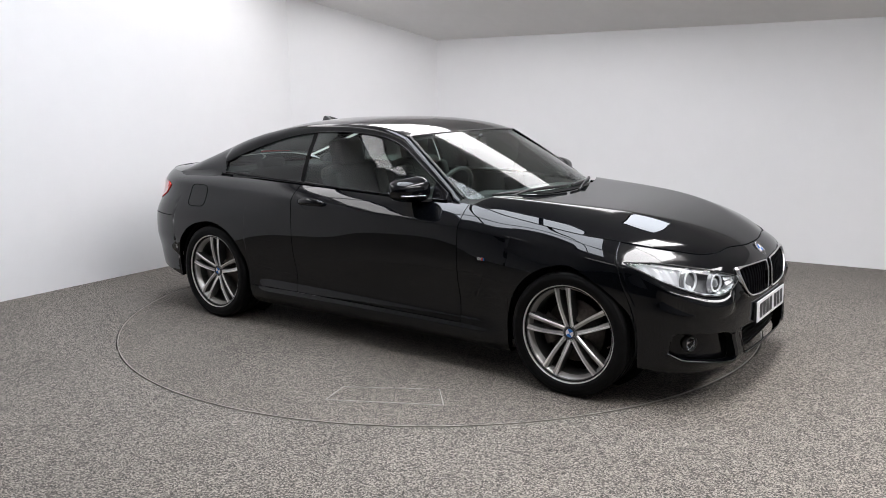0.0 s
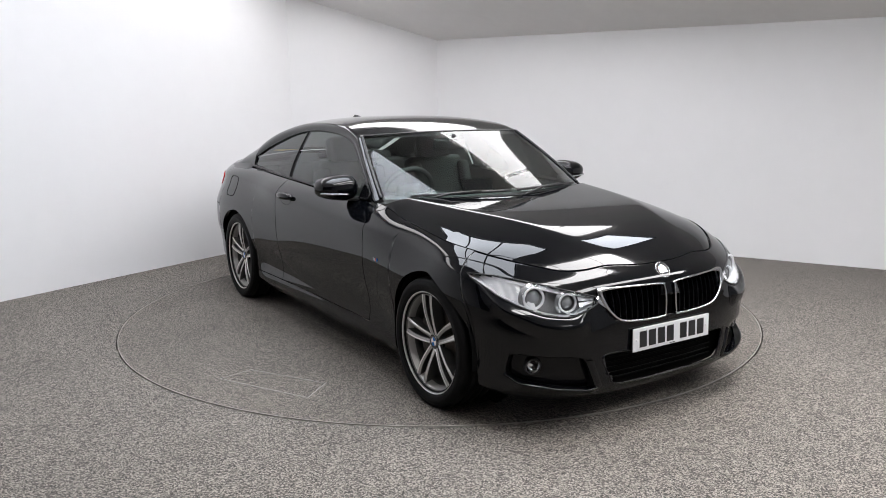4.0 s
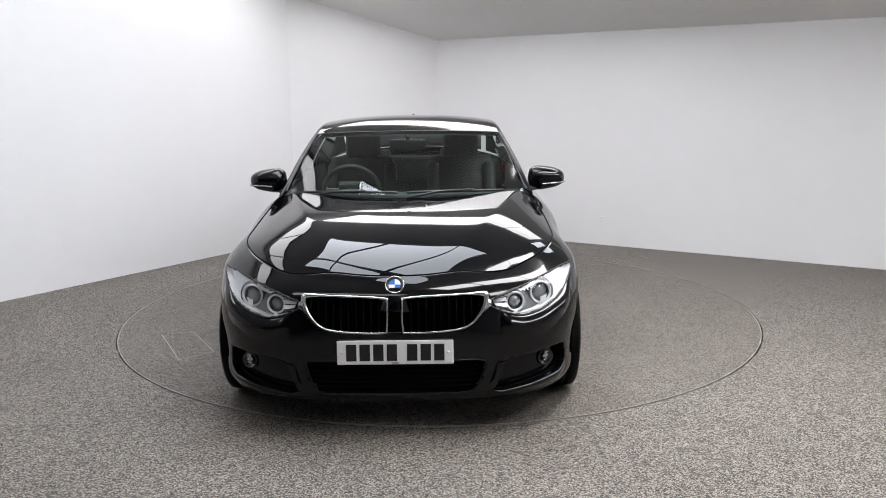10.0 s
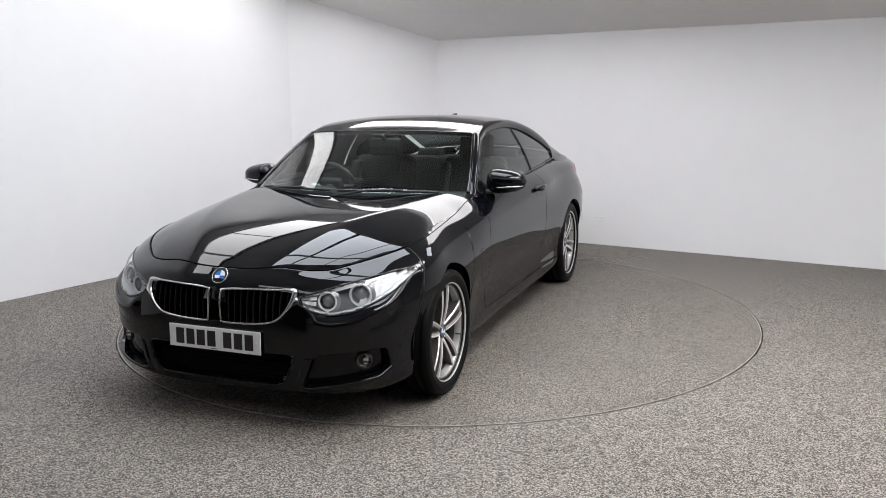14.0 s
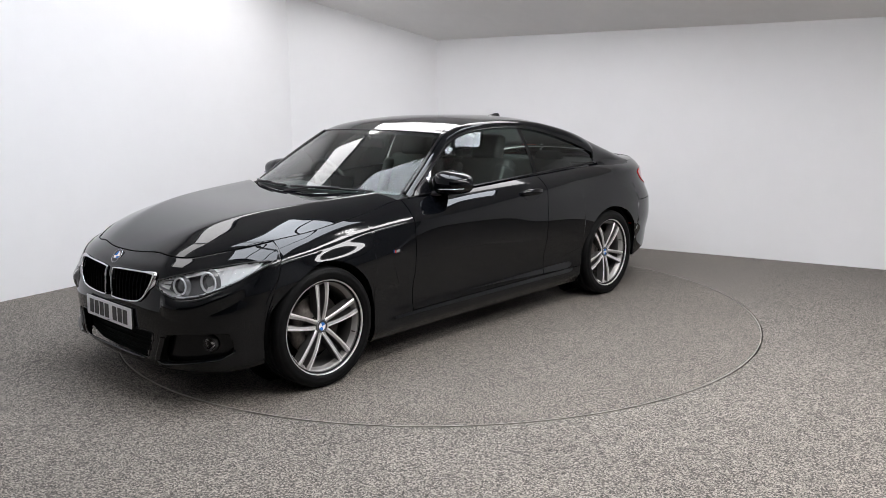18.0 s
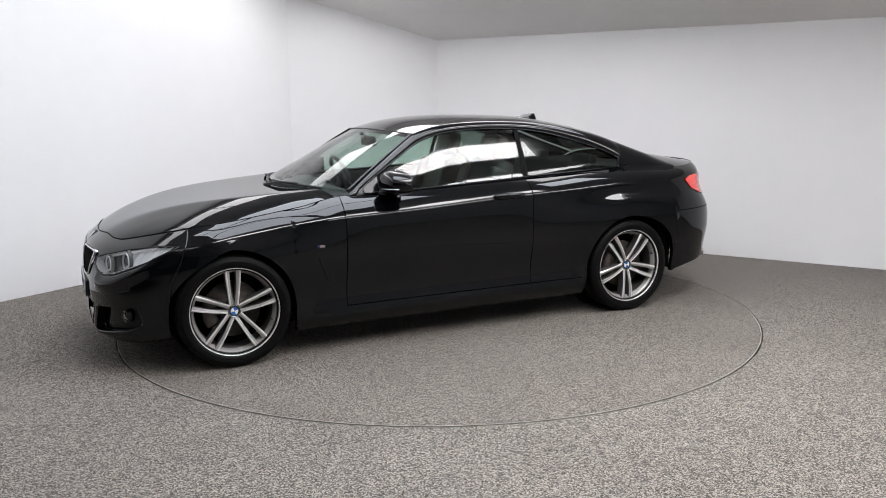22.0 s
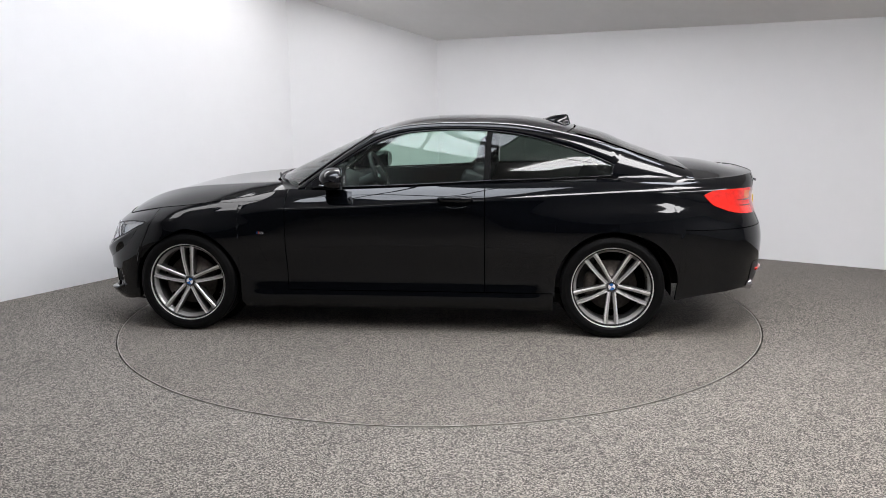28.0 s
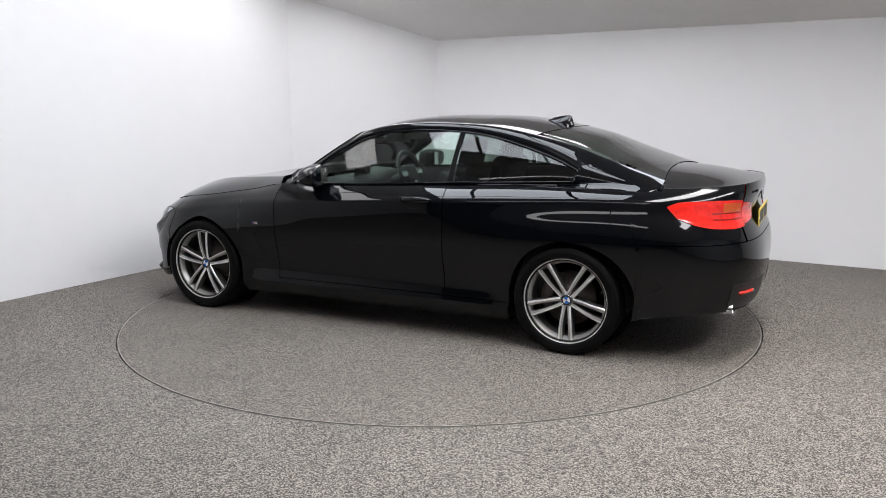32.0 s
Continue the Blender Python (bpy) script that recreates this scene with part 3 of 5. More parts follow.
for side in (1, -1):
    # front wing
    st = [SEAM - GAP] + [x for x in arch_stations(WB) if x < SEAM - 0.01] + [x for x in np.linspace(1.02, 0.722, 8)]
    P = side_sheet(st, lambda x: arch_low(x, 0.19), lambda x: float(top_z(x)), 72, side, 0.03)
    thick(part("front_wing", sheet(P, CAR_C), M_PAINT, car), 0.003)
    # door
    P = side_sheet(np.linspace(0.722 - 2 * GAP, -0.588, 40), lambda x: 0.285, lambda x: float(top_z(x)), 44, side)
    door = thick(part("door", sheet(P, CAR_C), M_PAINT, car, "closed black coupe door"), 0.003)
    # sill skirt
    P = side_sheet(np.linspace(1.033, -1.033, 50), lambda x: 0.155, lambda x: 0.285 - 2 * GAP, 12, side, 0.06)
    thick(part("side_skirt", sheet(P, CAR_C), M_PAINT, car), 0.003)
    # rear quarter
    st = list(np.linspace(-0.588 - 2 * GAP, -1.03, 16)) + [x for x in arch_stations(-WB) if x < -1.034] + [-1.80]
    P = side_sheet(st, lambda x: 0.285 if x > -1.033 else arch_low(x, 0.25), lambda x: float(top_z(x)), 50, side, 0.03)
    thick(part("rear_quarter", sheet(P, CAR_C), M_PAINT, car), 0.003)
    st = [x for x in rear_stations(-1.80 - 0.0005)][::-1]
    st = [x for x in st if abs(skin(x, [0.9])[0][1]) > 0.50]
    P = side_sheet(st, lambda x: 0.705, lambda x: float(top_z(x)), 26, side)
    thick(part("rear_corner", sheet(P, CAR_C), M_PAINT, car), 0.003)
    # fuel flap outline on the right side
    if side < 0:
        loop = [side_point(-1.56 + 0.085 * math.copysign(abs(math.cos(a)) ** 0.5, math.cos(a)), 0.865 + 0.075 * math.copysign(abs(math.sin(a)) ** 0.5, math.sin(a)), side, 0.0005) for a in np.linspace(0, 2 * math.pi, 41)[:-1]]
        part("fuel_flap", tube(loop, 0.0022, 6, True), M_DARK, car)

# rear bumper and boot lid
tail_lo = pchip((-2.45, -2.3, -2.0, -1.75), (0.30, 0.30, 0.285, 0.25))
P = side_sheet(rear_stations(-1.80 - 0.0005), lambda x: float(tail_lo(x)), lambda x: 0.70, 40, 1, 0.05)
thick(part("rear_bumper", sheet(mirrored(P), CAR_C), M_PAINT, car), 0.003)
st = [x for x in rear_stations(-1.9) if skin(x, [0.9])[0][1] < 0.495]
Pb = side_sheet(st, lambda x: 0.705, lambda x: float(top_z(x)), 26, 1)
boot = thick(part("boot_lid", sheet(mirrored(Pb), CAR_C), M_PAINT, car), 0.003)

# top edge of the body: front centre -> cowl, and the deck
edge_f = np.array([skin(x, [float(top_z(x))])[0] for x in front_stations(XSF) + list(np.linspace(1.38, 0.70, 40))])
edge_r = np.array([skin(x, [float(top_z(x))])[0] for x in rear_stations(XSR) + list(np.linspace(-1.48, -0.9, 20))])

# bonnet
ix = int(np.argmin(abs(edge_f[:, 1] - 0.690)))
corner_x = edge_f[ix, 0]
lead = edge_f[:ix + 1]
flank = edge_f[ix:][::-1]
S, R = np.linspace(-1, 1, 141), np.linspace(0, 1, 110)
P = np.zeros((len(S), len(R), 3))
for i, s in enumerate(S):
    yl = abs(s) * edge_f[ix, 1]
    xl, zl = np.interp(yl, lead[:, 1], lead[:, 0]), np.interp(yl, lead[:, 1], lead[:, 2])
    xc = 0.96 - 0.22 * s * s
    x = xc + (xl - xc) * R
    ye = np.interp(np.minimum(x, corner_x), flank[:, 0], flank[:, 1]) - 0.003
    ze = np.interp(np.minimum(x, corner_x), flank[:, 0], flank[:, 2])
    y = s * ye
    z = hood_z(x, y) + (ze - hood_z(np.minimum(x, corner_x), ye)) * abs(s) ** 8 * (1 - R ** 6)
    z = z + (zl - z[-1]) * R ** 6
    P[i, :, 0], P[i, :, 1], P[i, :, 2] = x - 0.004 * R ** 8, y, z
hood_grid = P
rim = [(x, y, z + 0.0004) for x, y, z in edge_f if x > 0.78]
part("bonnet_gap", tube([(x, -y, z) for x, y, z in rim[:0:-1]] + rim, 0.0021, 6), M_DARK, car, "dark shut line round the bonnet")
thick(part("bonnet", sheet(P, CAR_C), M_PAINT, car, "long black bonnet with two creases"), 0.003)

# ---------------------------------------------------------------- glasshouse
# centre line and side rail, both by the same parameter 0..3: screen, roof, rear window
T_R = (1.0, 1.17, 1.34, 1.58, 1.80, 2.0, 2.5, 3.0)
roof_cx = spline(T_R, (0.20, 0.01, -0.22, -0.56, -0.88, -1.20, -1.52, -1.87))
roof_cz = spline(T_R, (1.319, 1.376, 1.404, 1.406, 1.388, 1.329, 1.224, 1.098))
roof_rx = spline(T_R, (0.155, -0.02, -0.24, -0.56, -0.85, -1.12, -1.50, -1.92))
roof_ry = spline(T_R, (0.604, 0.590, 0.581, 0.575, 0.577, 0.591, 0.615, 0.640))
roof_rz = spline(T_R, (1.302, 1.348, 1.368, 1.369, 1.348, 1.299, 1.186, 1.045))


def along(t, start, bow, end, rest):
    """A curve over 0..3: nearly straight over the windscreen, then the roof's spline."""
    t = np.asarray(t, float)
    u = np.clip(t, 0, 1)
    return np.where(t <= 1, start + (end - start) * u + 4 * bow * u * (1 - u), rest(t))


def c_x(t): return along(t, 0.95, 0.0, 0.20, roof_cx)
def c_z(t): return along(t, 0.980, 0.009, 1.319, roof_cz)
def r_x(t): return along(t, 0.655, 0.0, 0.155, roof_rx)
def r_y(t): return along(t, 0.748, 0.008, 0.604, roof_ry)
def r_z(t): return along(t, 0.962, 0.008, 1.303, roof_rz)


def roof_point(t, s):
    """s from -1 to 1 across."""
    a = s * s
    cx, cz, rx, ry, rz = float(c_x(t)), float(c_z(t)), float(r_x(t)), float(r_y(t)), float(r_z(t))
    g = min(max((1.15 - t) / 0.3, 0), 1)
    k = a * ((0.65 + 0.35 * a) * (1 - g) + (0.75 + 0.25 * a) * g)
    return np.array([cx + (rx - cx) * k, ry * s, cz + (rz - cz) * k])


def roof_sheet(t0, t1, n, m=41, s1=1.0):
    return np.array([[roof_point(t, s) for s in np.linspace(-s1, s1, m)] for t in np.linspace(t0, t1, n)])


screen = part("windscreen", sheet(roof_sheet(0.0, 0.985, 30, 91, 0.97), CAR_C), M_GLASS, car, "tinted windscreen glass")
screen.visible_shadow = False
for s in (-0.985, 0.985):
    part("screen_moulding", tube([tuple(roof_point(t, s) + np.array([0.002, 0.006 * s, 0.001])) for t in np.linspace(0.02, 1.0, 30)], 0.0105, 10, False, 0.7), M_PAINT, car, "gloss black moulding beside the windscreen")
part("screen_header", tube([tuple(roof_point(0.992, s)) for s in np.linspace(-0.97, 0.97, 31)], 0.005, 8), M_BLACK, car)
thick(part("roof_panel", sheet(roof_sheet(1.0, 1.99, 50, 41, 1.0), CAR_C), M_PAINT, car), 0.003)
rear_glass = part("rear_window", sheet(roof_sheet(2.0, 3.0, 30, 41, 0.93), CAR_C), M_GLASS_D, car, "dark tinted rear window glass")
rear_glass.visible_shadow = False

# side glass line: upper and lower edge over x
dlo_hi = spline((-1.42, -1.30, -1.08, -0.90, -0.62, -0.20, 0.03, 0.16, 0.26, 0.40, 0.60), (1.092, 1.146, 1.220, 1.270, 1.313, 1.316, 1.285, 1.238, 1.182, 1.095, 0.968))
dlo_lo = spline((-1.42, -0.94, -0.575, -0.27, 0.034, 0.34, 0.60), (1.030, 1.012, 1.000, 0.985, 0.972, 0.962, 0.955))


def rail_at(x):
    t = np.linspace(0, 3, 301)
    i = np.interp(-x, -r_x(t), t)
    return float(r_y(i)), float(r_z(i))


def house_y(x, z):
    """Half-width of the glasshouse side at (x, z): from the belt up to the rail, gently bowed."""
    ry, rz = rail_at(x)
    yb, zb = float(top_y(x)), float(top_z(x))
    k = np.clip((z - zb) / max(rz - zb, 0.01), 0, 1)
    return yb + (ry - yb) * k + float(np.interp(x, (-1.25, -0.6, 0.0, 0.3), (0.024, 0.018, 0.012, 0.008))) * np.sin(np.pi * k ** 0.8) * min(1, (rz - zb) / 0.18)


def house_point(x, z, side, out=0.0):
    return np.array([x, (house_y(x, z) + out) * side, z])


for side in (1, -1):
    # frame above and around the side glass: pillar, roof rail, rear pillar
    G = []
    for x in np.linspace(0.652, -1.915, 120):
        ry, rz = rail_at(x)
        if -1.42 < x < 0.60:
            lo = max(float(dlo_hi(x)), float(dlo_lo(x)))
        else:
            lo = float(top_z(x)) - 0.002
        lo = min(lo, rz - 0.004)
        zz = lo + (rz - lo) * np.linspace(0, 1, 15) ** 0.8
        w = min(max((x + 1.46) / 0.30, 0), 1)
        y_lo = house_y(x, lo) + 0.007
        row = []
        for z in zz:
            k = (z - lo) / max(rz - lo, 1e-3)
            soft = house_y(x, z) + 0.006 * (1 - k * k)
            stand = ry + (y_lo - ry) * (1 - k ** (1.8 + 0.8 * w)) ** (0.80 - 0.18 * w)       # upright band that turns in sharply at the roof
            v = min(max((x + 1.92) / 0.20, 0), 1)
            row.append(np.array([x, (soft + (stand - soft) * v) * side, z]))
        row[-1] = np.array([x, ry * side, rz])
        G.append(row)
    thick(part("roof_frame", sheet(np.array(G), CAR_C), M_PAINT, car), 0.003)
    # rear lower corner between the glass and the shoulder
    G = []
    for x in np.linspace(0.60, -1.42, 60):
        zz = np.linspace(float(top_z(x)) - 0.001, float(dlo_lo(x)) + 0.0, 4)
        G.append([house_point(x, z, side, 0.004) for z in zz])
    part("belt_trim", sheet(np.array(G), CAR_C), M_TRIM, car)

    # painted foot of the rear pillar behind the quarter glass
    G = []
    for x in np.linspace(-1.405, -1.50, 8):
        za, zb = float(top_z(x)) + 0.002, min(float(np.interp(x, (-1.50, -1.44, -1.405), (1.135, 1.125, 1.075))), rail_at(x)[1] - 0.01)
        ry, rz = rail_at(x)
        y_lo = house_y(x, za) + 0.007
        G.append([(x, (ry + (y_lo - ry) * (1 - ((z - za) / (rz - za)) ** 1.8) ** 0.8 + 0.002) * side, z) for z in np.linspace(za, zb, 8)])
    part("pillar_foot", sheet(np.array(G), CAR_C), M_PAINT, car)

    # concave fillet where the pillar grows out of the shoulder
    G = []
    for x in np.linspace(-1.44, -1.90, 30):
        zt, e = float(top_z(x)), min(1.0, (x + 1.95) / 0.12, (-1.40 - x) / 0.10)
        p0 = skin(x, [zt - 0.006 - 0.012 * e])[0]
        p2 = house_point(x, min(zt + 0.006 + 0.018 * e, rail_at(x)[1] - 0.004), 1, 0.0078)
        c = np.array([x, float(top_y(x)) + 0.012, zt + 0.002])
        G.append([(x, (p0[1] * (1 - u) ** 2 + 2 * u * (1 - u) * c[1] + p2[1] * u * u + 0.0012) * side, p0[2] * (1 - u) ** 2 + 2 * u * (1 - u) * c[2] + p2[2] * u * u) for u in np.linspace(0, 1, 9)])
    part("pillar_fillet", sheet(np.array(G), CAR_C), M_PAINT, car)

    def pane(name, xa, xb, mat, label):
        G = []
        for x in np.linspace(xa, xb, 40):
            lo, hi = float(dlo_lo(x)), max(float(dlo_hi(x)), float(dlo_lo(x)) + 0.002)
            G.append([house_point(x, z, side, -0.002) for z in np.linspace(lo - 0.004, hi + 0.006, 14)])
        ob = part(name, sheet(np.array(G), CAR_C), mat, car, label)
        ob.visible_shadow = False

    pane("door_window", 0.52, -0.585, M_GLASS_S, "green-tinted door glass, closed")
    pane("quarter_window", -0.625, -1.415, M_GLASS_D, "dark privacy quarter glass")
    # centre post between the panes
    G = [[house_point(x + 0.10 * (1.16 - z) * 0.6, z, side, 0.003) for z in np.linspace(float(dlo_lo(-0.6)), 1.315, 8)] for x in (-0.586, -0.6, -0.622)]
    part("centre_post", sheet(np.array(G), CAR_C), M_DARK, car)
    # bright-black strip along the glass edge
    loop = [house_point(x, float(dlo_lo(x)), side, 0.006) for x in np.linspace(0.56, -1.40, 50)]
    loop += [house_point(x, float(dlo_hi(x)), side, 0.006) for x in np.linspace(-1.415, 0.56, 70)]
    part("window_strip", tube(loop, 0.006, 6, True), M_TRIM, car, "gloss black window surround strip")

# boot deck
lip = edge_r
G = []
for s in np.linspace(-1, 1, 61):
    row = []
    for r in np.linspace(0, 1, 24):
        x0 = -1.865 - 0.05 * s * s
        sl = abs(s) * 0.70
        xl = np.interp(sl, lip[:, 1], lip[:, 0])
        x = x0 + (xl - x0) * r
        ye = np.interp(max(x, -2.15), lip[::1, 0], lip[::1, 1])
        ze = float(top_z(x))
        zc = 1.094 - 0.030 * r - 0.040 * r * r
        y = s * (ye + (0.70 - ye) * r)
        z = zc + (ze - zc) * (abs(s) ** 2.4 * (1 - r ** 4) + r ** 4)
        row.append((x, y, z))
    G.append(row)
thick(part("boot_deck", sheet(np.array(G), CAR_C), M_PAINT, car), 0.003)

# dark lining under the skin: floor, firewall, wheel wells
part("underbody", box(3.3, 1.40, 0.06, pose(0.0, 0, 0.21)), M_DARK, car, smooth=False)
part("engine_cover", box(0.95, 1.30, 0.38, pose(1.25, 0, 0.52)), M_DARK, car, smooth=False)
part("boot_floor", box(0.45, 1.20, 0.50, pose(-1.80, 0, 0.55)), M_DARK, car, smooth=False)
G = [[front_point(y, z, -0.075) for z in np.linspace(0.165, 0.66, 12)] for y in np.linspace(-0.78, 0.78, 41)]
part("nose_lining", sheet(np.array([[tuple(v) for v in r] for r in G]), CAR_C), M_DARK, car)
for side in (1, -1):
    for xa, xb in ((1.0, -1.0), (-1.8, -1.0)):
        G = [[(p[0], (p[1] - 0.03) * side, p[2]) for p in skin(x, np.linspace(max(0.30, arch_low(x, 0.30)) + 0.01, float(top_z(x)) - 0.03, 10))] for x in np.linspace(xa, xb, 40)]
        part("inner_panel", sheet(np.array(G), CAR_C), M_DARK, car)
for side in (1, -1):
    for c in (WB, -WB):
        a = np.radians(np.linspace(-8, 188, 40))
        G = [[(c + (ARCH + 0.004) * math.cos(t), side * y, 0.33 + (ARCH + 0.004) * math.sin(t)) for y in (0.60, 0.75, 0.885)] for t in a]
        part("wheel_arch_liner", sheet(np.array(G)), M_DARK, car)
        bm = lathe([(0.0, 0.0), (ARCH + 0.004, 0.0)], 40, "Y", Matrix.Translation((c, side * 0.60, 0.33)))
        part("wheel_arch_wall", bm, M_DARK, car)

# ---------------------------------------------------------------- wheels (axis along y, outside towards +y)
def roundel(parent, name, r, m, label=""):
    """A round emblem: dark ring and four blue and white quarters."""
    ob = part(name, lathe([(0, -0.003), (r, -0.003), (r, 0.002), (r * 0.92, 0.0035), (r * 0.70, 0.0035), (r * 0.68, 0.002), (0, 0.002)], 40, "Y", m), M_INK, parent, label)
    part("rim_ring", lathe([(r * 0.96, 0.0), (r * 1.04, 0.0), (r * 1.04, 0.004), (r * 0.96, 0.0042), (r * 0.96, 0.0)], 40, "Y", m), M_SILVER, ob)
    for q in range(4):
        bm = bmesh.new()
        n = 8
        c = bm.verts.new((0, 0.0032, 0))
        arc = [bm.verts.new((r * 0.66 * math.cos(math.pi / 2 * (q + i / n)), 0.0032, r * 0.66 * math.sin(math.pi / 2 * (q + i / n)))) for i in range(n + 1)]
        for i in range(n):
            bm.faces.new((c, arc[i + 1], arc[i]))
        bmesh.ops.transform(bm, matrix=m, verts=bm.verts)
        part("quarter", bm, M_BLUE if q % 2 == 0 else M_WHITE, ob, smooth=False)
    return ob


def spoke(angle, bend, parent):
    """One bar of a twin spoke: machined face on a dark grey body, from hub to rim."""
    n = 18
    face, body = np.zeros((n, 4, 3)), np.zeros((n, 4, 3))
    for i in range(n):
        u = i / (n - 1)
        r = 0.034 + (0.2525 - 0.034) * u
        off = bend * (0.0150 + 0.0185 * u ** 1.1 + 0.004 * math.sin(math.pi * u))
        w = 0.0118 + 0.0035 * u - 0.0025 * math.sin(math.pi * u)
        yf = 0.058 + 0.020 * math.sin(math.pi * min(u * 0.80 + 0.05, 1)) + 0.012 * u ** 2
        yb = 0.010 + 0.020 * u
        # a broad facet, a ridge towards the outer side of the pair, and a narrow bevel past it
        for k, (e, dy) in enumerate(((-1.0, -0.0045), (0.05, 0.0), (0.62, 0.0016), (1.0, -0.0035))):
            face[i, k] = (off + bend * e * w, yf + dy, r)
        for k, (sgn, yy) in enumerate(((-1, yb), (-1, yf - 0.0045), (1, yf - 0.0035), (1, yb))):
            body[i, k] = (off + bend * sgn * w * 1.04, yy, r)
    c, s = math.cos(angle), math.sin(angle)
    for A in (face, body):
        x, z = A[..., 0].copy(), A[..., 2].copy()
        A[..., 0], A[..., 2] = x * s + z * c, -x * c + z * s
    full = np.concatenate([body[:, :2], face[:, :1], face[:, 3:], body[:, 2:]], 1)
    ob = part("spoke", sheet(full), M_ALLOY_D, parent, smooth=False)
    part("spoke_face", sheet(face[:, 1:] + np.array([0, 0.0008, 0]), (0, -5, 0)), M_ALLOY, ob, "bright machined spoke face", smooth=False)
    part("spoke_bevel", sheet(face[:, :2] + np.array([0, 0.0006, 0]), (0, -5, 0)), M_ALLOY_M, ob, "silver grey spoke bevel", smooth=False)
    return ob


def build_wheel(name, m, turn):
    w = part(name, lathe([(0.246, -0.100), (0.262, -0.108), (0.285, -0.113), (0.312, -0.112), (0.323, -0.103), (0.329, -0.085), (0.330, -0.055),
                          (0.324, -0.053), (0.324, -0.045), (0.3305, -0.043), (0.331, -0.006), (0.324, -0.004), (0.324, 0.004), (0.331, 0.006),
                          (0.3305, 0.043), (0.324, 0.045), (0.324, 0.053), (0.330, 0.055), (0.329, 0.083), (0.324, 0.099), (0.314, 0.107), (0.311, 0.1065), (0.309, 0.109),
                          (0.290, 0.1125), (0.288, 0.1115), (0.278, 0.112), (0.268, 0.1095), (0.262, 0.103), (0.258, 0.096), (0.246, 0.090), (0.246, -0.100)], 72), M_RUBBER, car, "low-profile black tyre on a twin-spoke alloy wheel")
    part("rim_barrel", lathe([(0.236, -0.09), (0.225, -0.06), (0.221, 0.02), (0.228, 0.050), (0.236, 0.066), (0.243, 0.078), (0.2475, 0.086), (0.2515, 0.092), (0.2515, 0.080), (0.247, -0.09)], 72), M_ALLOY_D, w)
    part("rim_step", lathe([(0.226, 0.046), (0.229, 0.056), (0.236, 0.066), (0.2375, 0.074), (0.245, 0.079), (0.2555, 0.0985), (0.256, 0.090)], 72), M_ALLOY_M, w, "silver grey inner step of the rim")
    part("rim_lip", lathe([(0.2555, 0.0985), (0.2575, 0.1015), (0.2600, 0.1005), (0.2605, 0.092), (0.2555, 0.094)], 72), M_ALLOY, w, "thin machined rim lip")
    part("hub", lathe([(0.030, 0.058), (0.040, 0.058), (0.052, 0.050), (0.066, 0.040), (0.070, 0.012), (0.0, 0.010)], 40), M_ALLOY_D, w)
    for k in range(5):
        a = turn + k * 2 * math.pi / 5
        spoke(a, 1, w)
        spoke(a, -1, w)
        b = a + math.pi / 5
        at = Matrix.Translation((0.055 * math.cos(b), 0, 0.055 * math.sin(b)))
        part("bolt_well", lathe([(0.0125, 0.052), (0.0115, 0.0525), (0.0105, 0.030)], 16, "Y", at), M_DARK, w)
        part("wheel_bolt", lathe([(0, 0.050), (0.006, 0.050), (0.0085, 0.047), (0.0085, 0.03)], 10, "Y", at), M_STEEL, w)
    roundel(w, "centre_cap", 0.034, Matrix.Translation((0, 0.064, 0)) @ pose(0, 0, 0, 0, math.degrees(-turn) + 20, 0), "blue and white centre cap")
    part("brake_disc", lathe([(0.07, -0.02), (0.165, -0.02), (0.165, 0.004), (0.085, 0.004), (0.08, 0.03), (0.0, 0.03)], 48), M_STEEL, w)
    G = [[(r * math.cos(a), y, r * math.sin(a)) for r, y in ((0.095, 0.012), (0.10, 0.034), (0.135, 0.040), (0.172, 0.034), (0.178, 0.010))] for a in np.radians(np.linspace(-32, 32, 14))]
    part("brake_caliper", sheet(np.array(G), (0, -1, 0)), M_STEEL, w)
    part("valve", lathe([(0.0, 0.0), (0.004, 0.0), (0.004, 0.03), (0.0, 0.03)], 8, "Y", Matrix.Translation((0.225 * math.cos(turn + 1.9), 0.055, 0.225 * math.sin(turn + 1.9)))), M_STEEL, w)
    w.matrix_local = m
    return w


WHEEL_Y = 0.800
for cx, side, turn in ((WB, 1, 90), (-WB, 1, 54), (WB, -1, 80), (-WB, -1, 90)):
    build_wheel("wheel", pose(cx, side * WHEEL_Y, 0.33) @ (pose(0, 0, 0) if side > 0 else pose(0, 0, 0, 0, 0, 180)), math.radians(turn))


# ---------------------------------------------------------------- nose details
def draped(points, out, rear=False):
    f = rear_point if rear else front_point
    return [f(y, z, out) for y, z in points]


def flip(points, side):
    return [(y * side, z) for y, z in points]


